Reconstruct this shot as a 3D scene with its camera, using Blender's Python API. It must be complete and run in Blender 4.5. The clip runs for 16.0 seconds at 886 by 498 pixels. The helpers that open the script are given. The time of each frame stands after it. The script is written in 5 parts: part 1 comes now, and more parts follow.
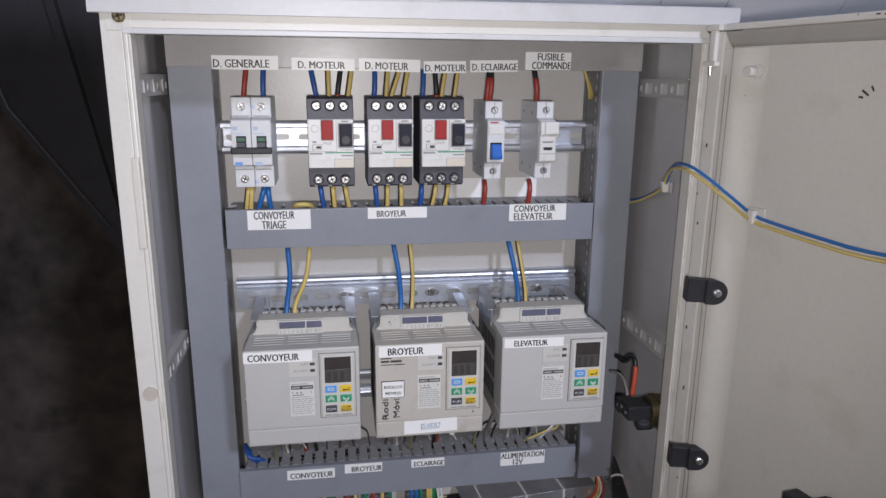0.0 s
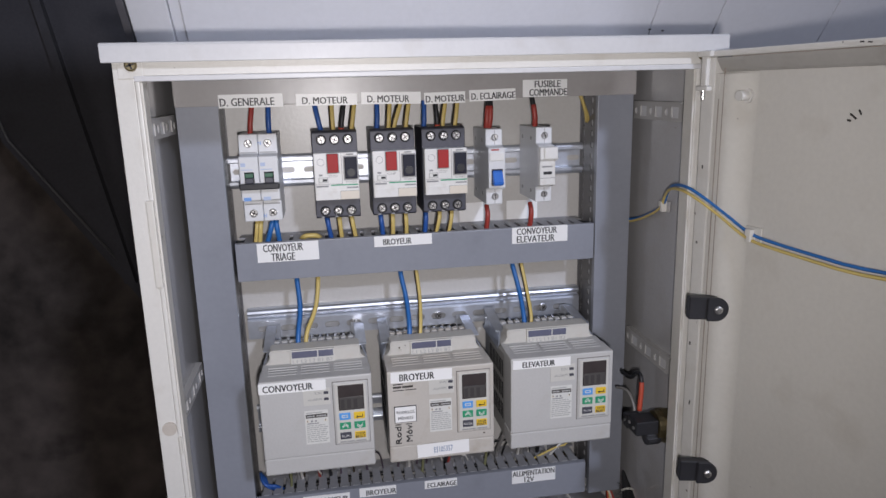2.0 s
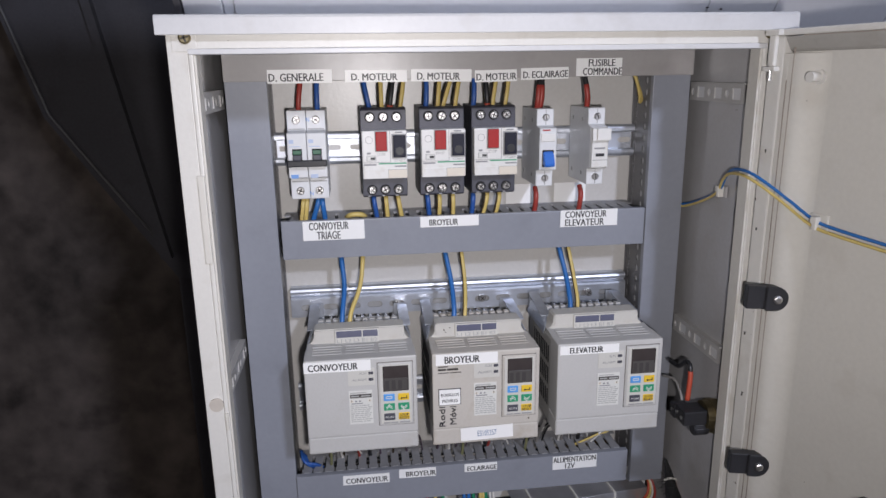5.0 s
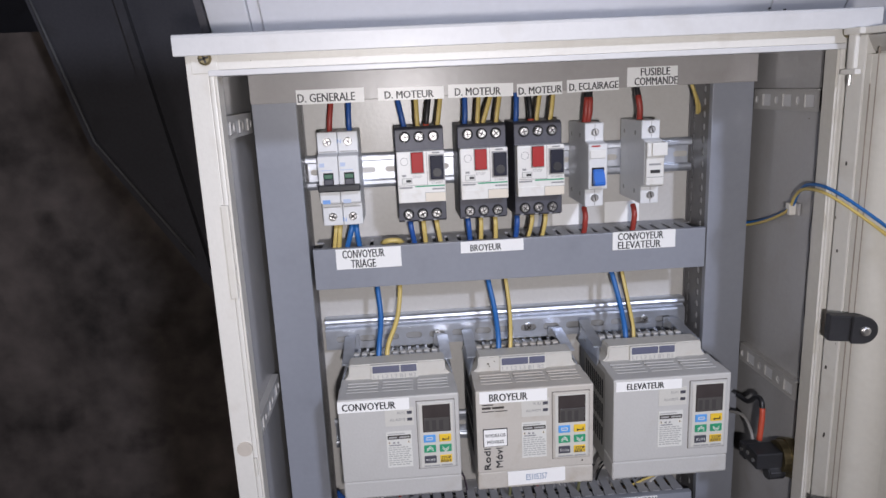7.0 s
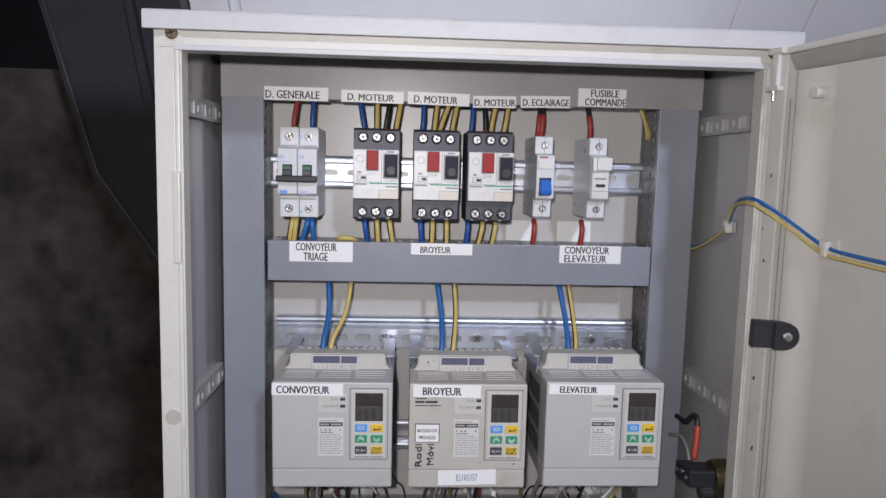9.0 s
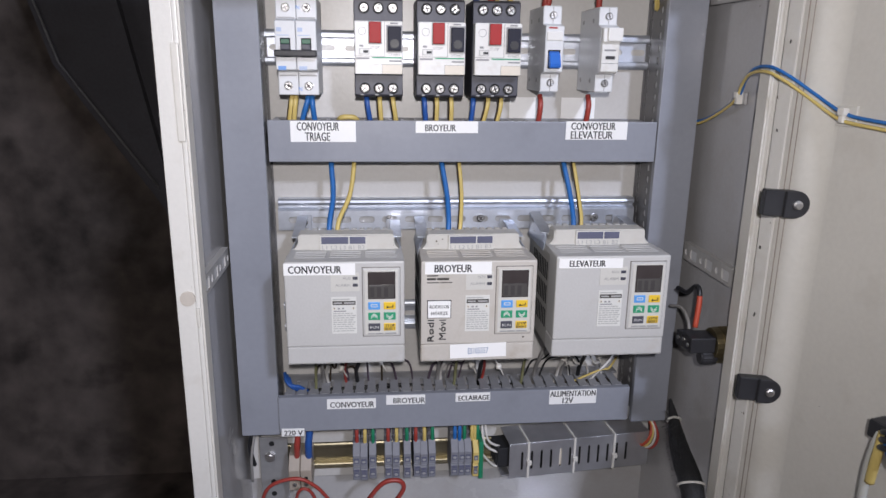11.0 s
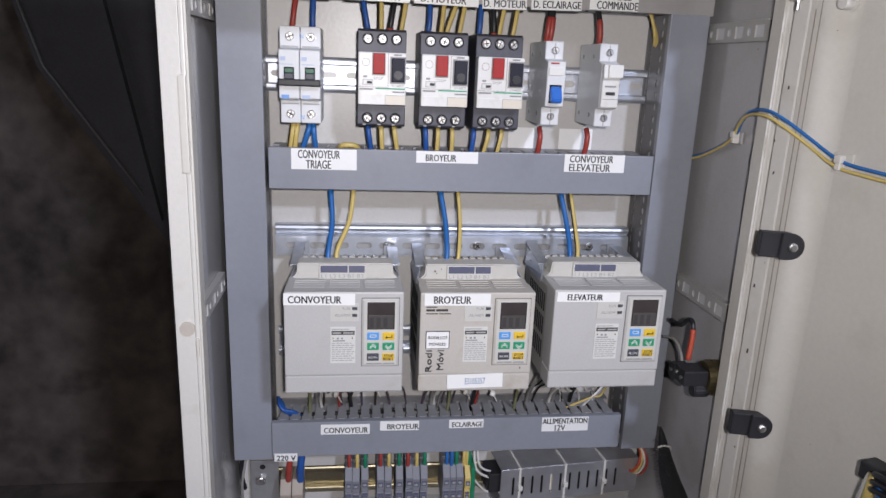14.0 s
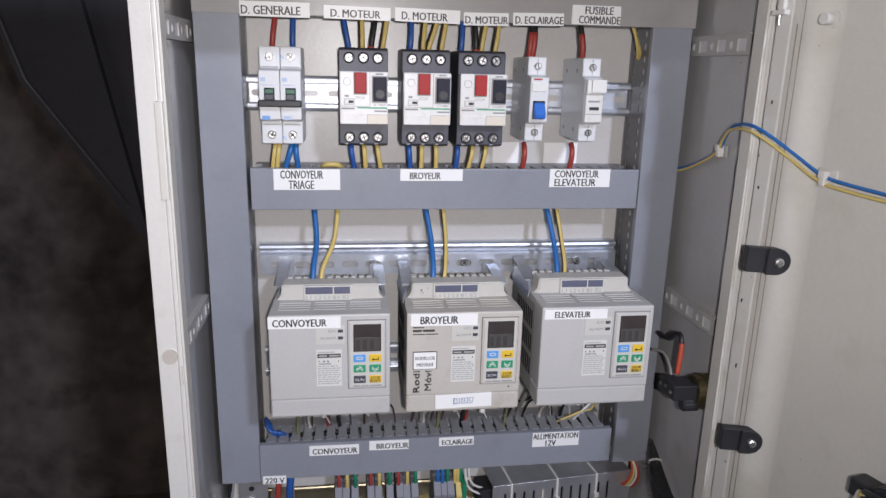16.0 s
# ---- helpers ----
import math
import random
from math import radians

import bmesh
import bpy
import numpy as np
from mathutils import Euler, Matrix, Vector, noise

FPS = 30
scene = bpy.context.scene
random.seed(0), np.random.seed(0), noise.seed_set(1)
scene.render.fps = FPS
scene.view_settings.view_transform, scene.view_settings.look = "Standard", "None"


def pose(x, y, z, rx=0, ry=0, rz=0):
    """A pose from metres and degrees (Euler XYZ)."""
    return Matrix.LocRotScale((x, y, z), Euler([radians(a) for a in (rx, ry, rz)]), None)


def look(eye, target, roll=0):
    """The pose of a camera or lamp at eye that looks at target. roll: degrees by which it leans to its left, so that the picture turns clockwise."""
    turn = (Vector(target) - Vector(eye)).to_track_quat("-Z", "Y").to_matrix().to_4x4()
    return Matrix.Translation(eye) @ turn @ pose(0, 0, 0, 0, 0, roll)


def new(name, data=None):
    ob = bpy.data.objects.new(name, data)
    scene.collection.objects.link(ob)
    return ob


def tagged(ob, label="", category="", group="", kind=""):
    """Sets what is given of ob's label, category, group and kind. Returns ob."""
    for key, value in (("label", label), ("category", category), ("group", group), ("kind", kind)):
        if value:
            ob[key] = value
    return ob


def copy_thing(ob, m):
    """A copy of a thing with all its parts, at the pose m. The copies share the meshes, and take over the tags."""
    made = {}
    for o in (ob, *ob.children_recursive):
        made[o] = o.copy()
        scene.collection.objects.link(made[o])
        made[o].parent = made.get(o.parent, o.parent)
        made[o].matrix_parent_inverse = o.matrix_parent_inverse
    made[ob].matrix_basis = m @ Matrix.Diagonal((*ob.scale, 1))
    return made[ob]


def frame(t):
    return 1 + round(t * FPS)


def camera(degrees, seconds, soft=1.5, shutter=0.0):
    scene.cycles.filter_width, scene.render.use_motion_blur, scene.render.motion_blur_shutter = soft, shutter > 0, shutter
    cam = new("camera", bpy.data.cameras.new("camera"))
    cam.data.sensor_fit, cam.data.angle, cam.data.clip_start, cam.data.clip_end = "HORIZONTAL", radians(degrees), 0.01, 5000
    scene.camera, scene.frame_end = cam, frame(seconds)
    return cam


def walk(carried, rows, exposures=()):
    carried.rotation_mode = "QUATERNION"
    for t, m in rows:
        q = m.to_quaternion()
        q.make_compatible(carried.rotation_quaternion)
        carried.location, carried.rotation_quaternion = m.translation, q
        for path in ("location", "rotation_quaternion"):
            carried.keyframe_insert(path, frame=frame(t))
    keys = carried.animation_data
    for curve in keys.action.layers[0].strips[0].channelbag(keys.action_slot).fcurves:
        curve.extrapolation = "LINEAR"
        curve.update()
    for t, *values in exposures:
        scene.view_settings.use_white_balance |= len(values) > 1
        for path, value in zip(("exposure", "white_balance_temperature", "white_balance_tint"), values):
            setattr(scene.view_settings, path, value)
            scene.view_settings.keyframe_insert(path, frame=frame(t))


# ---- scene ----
cam = camera(65.4, 16.0)
PATH = [
    (0, (-0.085, -0.58, 1.556), (0.223, 1.336, 1.073), 0.5),
    (0.5, (-0.093, -0.584, 1.569), (0.178, 1.349, 1.134), 0.2),
    (1, (-0.094, -0.586, 1.573), (0.215, 1.34, 1.129), -0.9),
    (1.5, (-0.101, -0.586, 1.573), (0.179, 1.341, 1.119), -1.1),
    (2, (-0.095, -0.591, 1.575), (0.221, 1.331, 1.122), -1.5),
    (2.5, (-0.104, -0.583, 1.577), (0.216, 1.336, 1.114), 0.1),
    (3, (-0.107, -0.586, 1.585), (0.154, 1.348, 1.148), -1.0),
    (3.5, (-0.114, -0.588, 1.569), (0.112, 1.339, 1.083), -0.9),
    (4, (-0.118, -0.583, 1.566), (0.161, 1.34, 1.093), -0.5),
    (4.5, (-0.115, -0.582, 1.57), (0.116, 1.342, 1.078), -0.7),
    (4.7, (-0.115, -0.581, 1.572), (0.129, 1.34, 1.07), -0.7),
    (7, (-0.107, -0.527, 1.571), (0.009, 1.417, 1.116), -2.6),
    (7.5, (-0.099, -0.548, 1.529), (0.061, 1.418, 1.197), 0.2),
    (8, (-0.073, -0.561, 1.505), (0.094, 1.418, 1.271), 1.2),
    (8.5, (-0.059, -0.561, 1.502), (0.066, 1.424, 1.297), 1.6),
    (9, (-0.055, -0.564, 1.497), (0.049, 1.421, 1.273), 1.4),
    (9.4, (-0.066, -0.541, 1.452), (0.081, 1.412, 1.048), 0.4),
    (9.5, (-0.05, -0.541, 1.445), (0.06, 1.404, 0.995), 0.6),
    (9.7, (-0.056, -0.543, 1.444), (0.081, 1.396, 0.976), 0.7),
    (11.8, (-0.104, -0.561, 1.497), (0.111, 1.351, 0.954), 1.2),
    (12, (-0.107, -0.559, 1.496), (0.121, 1.352, 0.954), 1.4),
    (12.5, (-0.106, -0.559, 1.501), (0.132, 1.354, 0.97), 1.4),
    (13, (-0.109, -0.557, 1.501), (0.143, 1.356, 0.976), 1.8),
    (13.5, (-0.109, -0.556, 1.506), (0.146, 1.36, 0.992), 1.9),
    (14, (-0.109, -0.553, 1.505), (0.141, 1.365, 0.996), 2.3),
    (14.5, (-0.108, -0.548, 1.512), (0.149, 1.369, 1.004), 2.3),
    (15, (-0.109, -0.542, 1.517), (0.152, 1.379, 1.025), 2.4),
    (15.5, (-0.108, -0.542, 1.524), (0.163, 1.386, 1.067), 2.6),
    (16, (-0.103, -0.544, 1.52), (0.172, 1.371, 1.015), 1.4),
]
walk(cam, [(t, look(eye, target, roll)) for t, eye, target, roll in PATH], exposures=[(0, -0.06), (0.5, -0.02), (2, -0.10), (3.5, -0.04), (4.7, 0.04), (7, 0.12), (7.5, -0.02), (8, -0.08), (9, -0.04), (9.5, 0.16), (12, 0.29), (14.5, 0.21), (15.5, 0.17), (16, 0.23)])

# ---- world and light ----
world = bpy.data.worlds.new("world")
scene.world = world
world.use_nodes = True
world.node_tree.nodes["Background"].inputs[0].default_value = (0.62, 0.68, 0.80, 1)
world.node_tree.nodes["Background"].inputs[1].default_value = 0.07


def lamp(name, kind, place, aim, power, size, colour):
    data = bpy.data.lights.new(name, kind)
    data.energy, data.color = power, colour
    if kind == "AREA":
        data.shape, data.size = "DISK", size
    else:
        data.shadow_soft_size = size
    ob = new(name, data)
    ob.matrix_world = look(place, aim)
    return ob


# hall lamp high to the right of the door, an added soft fill from the left without a known source, and the phone's
# torch beside the lens
lamp("hall_lamp", "AREA", (0.77, -2.35, 2.68), (0.0, 0.1, 1.35), 32.0, 0.20, (0.79, 0.85, 1.08))
left_fill = lamp("added_left_fill", "AREA", (-5.95, -3.0, 1.5), (0.0, -3.0, 1.5), 14.0, 3.0, (1.0, 0.95, 0.99))
left_fill.data.shape, left_fill.data.size, left_fill.data.size_y = "RECTANGLE", 3.4, 2.8
torch = lamp("phone_torch", "SPOT", (-0.085, -0.63, 1.538), (-0.06, 0.12, 1.45), 12.8, 0.010, (1.0, 0.955, 0.975))
torch.data.spot_size, torch.data.spot_blend = radians(116), 1.0
scene.view_settings.exposure = 0.0


# ---- materials ----
def mat(name, colour, rough=0.5, metal=0.0, var=0.10, grain=90.0, stain=7.0, bump=0.05, dirt=None, dirt_amount=0.0, coat=0.0, streak=None, spec=0.5, chips=None):
    """Base colour with broad stains and fine grain, a little relief, uneven gloss."""
    m = bpy.data.materials.new(name)
    m.use_nodes = True
    nt = m.node_tree
    n, l = nt.nodes, nt.links
    p = n["Principled BSDF"]
    co = n.new("ShaderNodeTexCoord")
    src = co.outputs["Object"]
    if streak:
        mp = n.new("ShaderNodeMapping")
        mp.inputs["Scale"].default_value = streak
        l.new(src, mp.inputs[0])
        src = mp.outputs[0]
    big = n.new("ShaderNodeTexNoise")
    big.inputs["Scale"].default_value, big.inputs["Detail"].default_value = stain, 5
    fine = n.new("ShaderNodeTexNoise")
    fine.inputs["Scale"].default_value, fine.inputs["Detail"].default_value = grain, 4
    l.new(src, big.inputs["Vector"])
    l.new(src, fine.inputs["Vector"])
    mix = n.new("ShaderNodeMath")
    mix.operation = "MULTIPLY_ADD"
    mix.inputs[1].default_value = 0.6
    l.new(big.outputs["Fac"], mix.inputs[0])
    half = n.new("ShaderNodeMath")
    half.operation = "MULTIPLY"
    half.inputs[1].default_value = 0.4
    l.new(fine.outputs["Fac"], half.inputs[0])
    l.new(half.outputs[0], mix.inputs[2])
    ramp = n.new("ShaderNodeValToRGB")
    a, b = ramp.color_ramp.elements
    a.position, b.position = 0.3, 0.7
    a.color = (*[max(0.0, c * (1 - var)) for c in colour], 1)
    b.color = (*[min(1.0, c * (1 + var)) for c in colour], 1)
    l.new(mix.outputs[0], ramp.inputs[0])
    out = ramp.outputs[0]
    if dirt:
        spots = n.new("ShaderNodeTexNoise")
        spots.inputs["Scale"].default_value, spots.inputs["Detail"].default_value = stain * 2.7, 8
        l.new(src, spots.inputs["Vector"])
        cut = n.new("ShaderNodeMapRange")
        cut.inputs[1].default_value, cut.inputs[2].default_value, cut.inputs[4].default_value = 0.56, 0.74, dirt_amount
        l.new(spots.outputs["Fac"], cut.inputs[0])
        over = n.new("ShaderNodeMixRGB")
        over.inputs[2].default_value = (*dirt, 1)
        l.new(cut.outputs[0], over.inputs[0])
        l.new(out, over.inputs[1])
        out = over.outputs[0]
    if chips:
        flakes = n.new("ShaderNodeTexNoise")
        flakes.inputs["Scale"].default_value, flakes.inputs["Detail"].default_value = chips[0], 3
        l.new(src, flakes.inputs["Vector"])
        edge = n.new("ShaderNodeMapRange")
        edge.inputs[1].default_value, edge.inputs[2].default_value = chips[1], chips[1] + 0.02
        l.new(flakes.outputs["Fac"], edge.inputs[0])
        bare = n.new("ShaderNodeMixRGB")
        bare.inputs[2].default_value = (0.10, 0.075, 0.05, 1)
        l.new(edge.outputs[0], bare.inputs[0])
        l.new(out, bare.inputs[1])
        out = bare.outputs[0]
    p.inputs["Specular IOR Level"].default_value = spec
    l.new(out, p.inputs["Base Color"])
    rr = n.new("ShaderNodeMapRange")
    rr.inputs[3].default_value, rr.inputs[4].default_value = max(0.03, rough - 0.08), min(1.0, rough + 0.10)
    l.new(big.outputs["Fac"], rr.inputs[0])
    l.new(rr.outputs[0], p.inputs["Roughness"])
    p.inputs["Metallic"].default_value = metal
    p.inputs["Coat Weight"].default_value = coat
    if bump:
        bp = n.new("ShaderNodeBump")
        bp.inputs["Strength"].default_value, bp.inputs["Distance"].default_value = bump, 0.002
        l.new(fine.outputs["Fac"], bp.inputs["Height"])
        l.new(bp.outputs[0], p.inputs["Normal"])
    return m


CREAM = mat("cream_paint", (0.66, 0.645, 0.605), 0.40, var=0.05, grain=260, stain=9, bump=0.10, dirt=(0.34, 0.28, 0.20), dirt_amount=0.30, chips=(150, 0.735))
INNER = mat("inner_paint", (0.61, 0.59, 0.54), 0.34, var=0.06, grain=240, stain=8, bump=0.06, dirt=(0.35, 0.30, 0.23), dirt_amount=0.24, chips=(110, 0.765))
# Inner paint again, darker: the shade inside the cabinet is put into it.
INNERSHADE = mat("inner_paint_shaded", (0.39, 0.382, 0.378), 0.24, var=0.06, grain=240, stain=7, bump=0.04, dirt=(0.28, 0.25, 0.21), dirt_amount=0.25, coat=0.5, chips=(110, 0.765))
GASKET = mat("gasket_shaded_grey", (0.40, 0.385, 0.355), 0.6, var=0.08, grain=240, stain=10, bump=0.08, dirt=(0.22, 0.18, 0.14), dirt_amount=0.35)
GRIME = mat("brown_grime", (0.32, 0.275, 0.235), 0.7, var=0.3, grain=300, stain=30, bump=0.1)
PALEEDGE = mat("pale_steel_edge", (0.30, 0.295, 0.29), 0.5, metal=0.3, var=0.3, grain=120, stain=6, bump=0.05)
LIDWHITE = mat("lid_white", (0.59, 0.59, 0.595), 0.38, var=0.05, grain=240, stain=12, bump=0.06, dirt=(0.40, 0.37, 0.32), dirt_amount=0.25, chips=(130, 0.755))
PLATE = mat("plate_paint", (0.53, 0.515, 0.49), 0.32, var=0.07, grain=240, stain=6, bump=0.07, dirt=(0.38, 0.325, 0.26), dirt_amount=0.25)
PVC = mat("grey_pvc", (0.255, 0.268, 0.305), 0.34, var=0.06, grain=160, stain=10, bump=0.05, dirt=(0.17, 0.18, 0.20), dirt_amount=0.25)
PVCIN = mat("grey_pvc_body", (0.27, 0.272, 0.285), 0.45, var=0.10, grain=160, stain=10, bump=0.05, dirt=(0.14, 0.13, 0.12), dirt_amount=0.35)
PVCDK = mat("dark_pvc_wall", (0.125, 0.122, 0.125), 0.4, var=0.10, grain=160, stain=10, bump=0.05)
PVCWARM = mat("warm_grey_pvc", (0.345, 0.33, 0.322), 0.30, var=0.06, grain=160, stain=10, bump=0.05, dirt=(0.20, 0.185, 0.17), dirt_amount=0.25)
ZINC = mat("zinc_steel", (0.56, 0.59, 0.65), 0.40, metal=0.80, var=0.14, grain=140, stain=16, bump=0.04)
CHROMATE = mat("yellow_chromate", (0.30, 0.265, 0.18), 0.34, metal=0.9, var=0.18, grain=120, stain=14, bump=0.04)
DULL = mat("dull_metal", (0.40, 0.40, 0.405), 0.5, metal=0.7, var=0.12, grain=120, stain=14, bump=0.05)
STEEL = mat("brushed_steel", (0.66, 0.66, 0.69), 0.33, metal=0.82, var=0.16, grain=60, stain=14, bump=0.08)
SCREW = mat("screw_steel", (0.58, 0.57, 0.56), 0.34, metal=1.0, var=0.12, grain=400, stain=90, bump=0.2)
BRASS = mat("brass", (0.26, 0.22, 0.13), 0.5, metal=1.0, var=0.2, grain=200, stain=40)
SLOTDK = mat("slot_shade", (0.05, 0.045, 0.04), 0.6, bump=0)
STRIP = mat("bracket_paint", (0.42, 0.41, 0.395), 0.42, var=0.06, grain=240, stain=8, bump=0.08)
BLACK = mat("black_plastic", (0.024, 0.024, 0.027), 0.44, spec=0.4, var=0.2, grain=200, stain=20, bump=0.06)
HOLE = mat("hole_dark", (0.008, 0.008, 0.009), 0.8, bump=0)
ANTHRA = mat("anthracite_plastic", (0.064, 0.065, 0.083), 0.45, spec=0.4, var=0.16, grain=220, stain=20, bump=0.05, dirt=(0.16, 0.155, 0.15), dirt_amount=0.35)
WHITEP = mat("white_plastic", (0.72, 0.715, 0.69), 0.38, var=0.05, grain=200, stain=20, bump=0.03, dirt=(0.48, 0.42, 0.32), dirt_amount=0.42)
OLDWHITE = mat("aged_white_plastic", (0.70, 0.64, 0.54), 0.42, var=0.05, grain=200, stain=25, bump=0.03)
GREYP = mat("light_grey_plastic", (0.66, 0.67, 0.68), 0.40, var=0.05, grain=200, stain=20, bump=0.03)
MIDGREY = mat("mid_grey_plastic", (0.33, 0.33, 0.33), 0.45, var=0.06, grain=200, stain=20, bump=0.04)
DRIVE = mat("drive_plastic", (0.495, 0.490, 0.477), 0.46, var=0.05, grain=420, stain=14, bump=0.10, dirt=(0.38, 0.33, 0.26), dirt_amount=0.18)
DRIVEWARM = mat("drive_plastic_aged", (0.515, 0.485, 0.440), 0.46, var=0.06, grain=420, stain=18, bump=0.10, dirt=(0.33, 0.27, 0.19), dirt_amount=0.35)
DRIVEDK = mat("drive_body_plastic", (0.36, 0.35, 0.325), 0.5, var=0.06, grain=300, stain=14, bump=0.08)
DRIVEGAP = mat("drive_joint", (0.19, 0.18, 0.165), 0.6, bump=0)
DRIVECOV = mat("terminal_cover_plastic", (0.54, 0.525, 0.485), 0.42, var=0.05, grain=300, stain=18, bump=0.06, dirt=(0.38, 0.32, 0.24), dirt_amount=0.28)
KEYFRAME = mat("keypad_plastic", (0.58, 0.57, 0.53), 0.4, var=0.04, grain=300, stain=20, bump=0.04)
PAPER = mat("white_label_tape", (0.86, 0.86, 0.85), 0.35, var=0.02, grain=200, stain=30, bump=0.02)
INFO = mat("printed_sticker", (0.66, 0.66, 0.63), 0.4, var=0.03, grain=200, stain=30, bump=0.0)
INK = mat("black_ink", (0.025, 0.025, 0.028), 0.5, bump=0)
FAINT = mat("faint_print", (0.27, 0.27, 0.275), 0.5, bump=0)
LCD = mat("display_glass_area", (0.080, 0.075, 0.072), 0.2, var=0.2, grain=60, stain=30, bump=0.0)
LCDDK = mat("display_digit", (0.062, 0.058, 0.057), 0.2, bump=0.0)
PRINT = mat("small_grey_print", (0.40, 0.40, 0.39), 0.5, bump=0)
DUSKINK = mat("dusky_blue_print", (0.09, 0.17, 0.33), 0.5, bump=0)
BLUEINK = mat("blue_print", (0.16, 0.33, 0.68), 0.5, bump=0)
NAVY = mat("navy_field", (0.11, 0.115, 0.17), 0.22, bump=0)
GLASSY = mat("dark_display_window", (0.050, 0.042, 0.041), 0.16, var=0.2, grain=60, stain=30, bump=0.0)
NAVYBTN = mat("navy_button", (0.012, 0.013, 0.026), 0.5, bump=0.02, spec=0.25)
PALEINK = mat("pale_blue_print", (0.42, 0.50, 0.66), 0.5, bump=0)
RED = mat("red_plastic", (0.36, 0.018, 0.018), 0.5, spec=0.3, var=0.08, grain=200, stain=30, bump=0.03)
BLUEK = mat("blue_key", (0.10, 0.33, 0.72), 0.42, bump=0.02)
YELK = mat("yellow_key", (0.78, 0.52, 0.04), 0.42, bump=0.02)
GREENK = mat("green_key", (0.025, 0.30, 0.15), 0.42, bump=0.02)
GREENT = mat("green_toggle", (0.03, 0.12, 0.065), 0.4, bump=0.02)
BLUET = mat("blue_toggle", (0.03, 0.15, 0.55), 0.36, bump=0.02)
W_BLUE = mat("blue_insulation", (0.022, 0.088, 0.32), 0.40, var=0.1, grain=150, stain=30, bump=0.03)
W_LBLUE = mat("bright_blue_insulation", (0.022, 0.135, 0.40), 0.40, var=0.1, grain=150, stain=30, bump=0.03)
W_YEL = mat("yellow_insulation", (0.60, 0.46, 0.15), 0.42, var=0.1, grain=150, stain=30, bump=0.03)
W_RED = mat("red_insulation", (0.33, 0.045, 0.034), 0.42, var=0.1, grain=150, stain=30, bump=0.03)
W_ORANGE = mat("orange_sleeve", (0.46, 0.07, 0.035), 0.45, var=0.1, grain=150, stain=30, bump=0.03)
W_BLACK = mat("black_insulation", (0.014, 0.014, 0.016), 0.42, var=0.1, grain=150, stain=30, bump=0.03)
W_BROWN = mat("brown_stripe", (0.045, 0.03, 0.015), 0.45, bump=0.0)
W_GREEN = mat("green_insulation", (0.015, 0.20, 0.10), 0.42, var=0.1, grain=150, stain=30, bump=0.03)
W_WHITE = mat("white_insulation", (0.66, 0.64, 0.60), 0.42, var=0.06, grain=150, stain=30, bump=0.03)
W_GREY = mat("grey_insulation", (0.26, 0.25, 0.24), 0.45, var=0.06, grain=150, stain=30, bump=0.03)
OLIVE = mat("faded_green_yellow_insulation", (0.20, 0.20, 0.10), 0.45, var=0.25, grain=150, stain=60, bump=0.03)
MAUVE = mat("mauve_insulation", (0.085, 0.06, 0.085), 0.45, var=0.1, grain=150, stain=30, bump=0.03)
NYLON = mat("natural_nylon", (0.66, 0.64, 0.59), 0.35, var=0.05, grain=200, stain=40, bump=0.02)
TBGREY = mat("terminal_grey", (0.20, 0.205, 0.235), 0.45, var=0.10, grain=200, stain=40, bump=0.03, dirt=(0.12, 0.115, 0.11), dirt_amount=0.4)
PLUG = mat("translucent_plug", (0.52, 0.475, 0.42), 0.35, var=0.08, grain=200, stain=60, bump=0.02)
TBBEIGE = mat("terminal_beige", (0.35, 0.30, 0.25), 0.45, var=0.08, grain=200, stain=40, bump=0.03)
SLEEVE = mat("braided_black_sleeve", (0.014, 0.014, 0.015), 0.6, var=0.4, grain=700, stain=60, bump=0.6)
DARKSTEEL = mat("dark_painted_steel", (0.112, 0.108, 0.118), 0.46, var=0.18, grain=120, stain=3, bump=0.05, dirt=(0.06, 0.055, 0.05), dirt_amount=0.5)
PANELWHITE = mat("white_panel_paint", (0.74, 0.745, 0.775), 0.38, var=0.04, grain=160, stain=3, bump=0.05, dirt=(0.52, 0.50, 0.47), dirt_amount=0.12)
CONCRETE = mat("stained_concrete", (0.185, 0.150, 0.128), 0.85, var=0.7, grain=12, stain=1.9, bump=0.4, dirt=(0.038, 0.030, 0.026), dirt_amount=0.85)
TUBE = mat("clear_sleeve", (0.50, 0.50, 0.46), 0.25, var=0.05, bump=0.0)


# ---- building helpers ----
def box(bm, x0, x1, y0, y1, z0, z1, bevel=0.0, seg=2):
    made = bmesh.ops.create_cube(bm, size=1.0)["verts"]
    for v in made:
        v.co = Vector((x0 + (v.co.x + 0.5) * (x1 - x0), y0 + (v.co.y + 0.5) * (y1 - y0), z0 + (v.co.z + 0.5) * (z1 - z0)))
    if bevel:
        edges = list({e for v in made for e in v.link_edges})
        bmesh.ops.bevel(bm, geom=edges, offset=bevel, segments=seg, affect="EDGES", profile=0.6)
    return bm


def disc(bm, c, r, h, axis="y", n=20, r2=None):
    """A capped cylinder (or cone) centred at c, along an axis."""
    rot = {"y": Matrix.Rotation(math.pi / 2, 4, "X"), "x": Matrix.Rotation(math.pi / 2, 4, "Y"), "z": Matrix.Identity(4)}[axis]
    bmesh.ops.create_cone(bm, cap_ends=True, segments=n, radius1=r, radius2=r if r2 is None else r2, depth=h, matrix=Matrix.Translation(c) @ rot)
    return bm


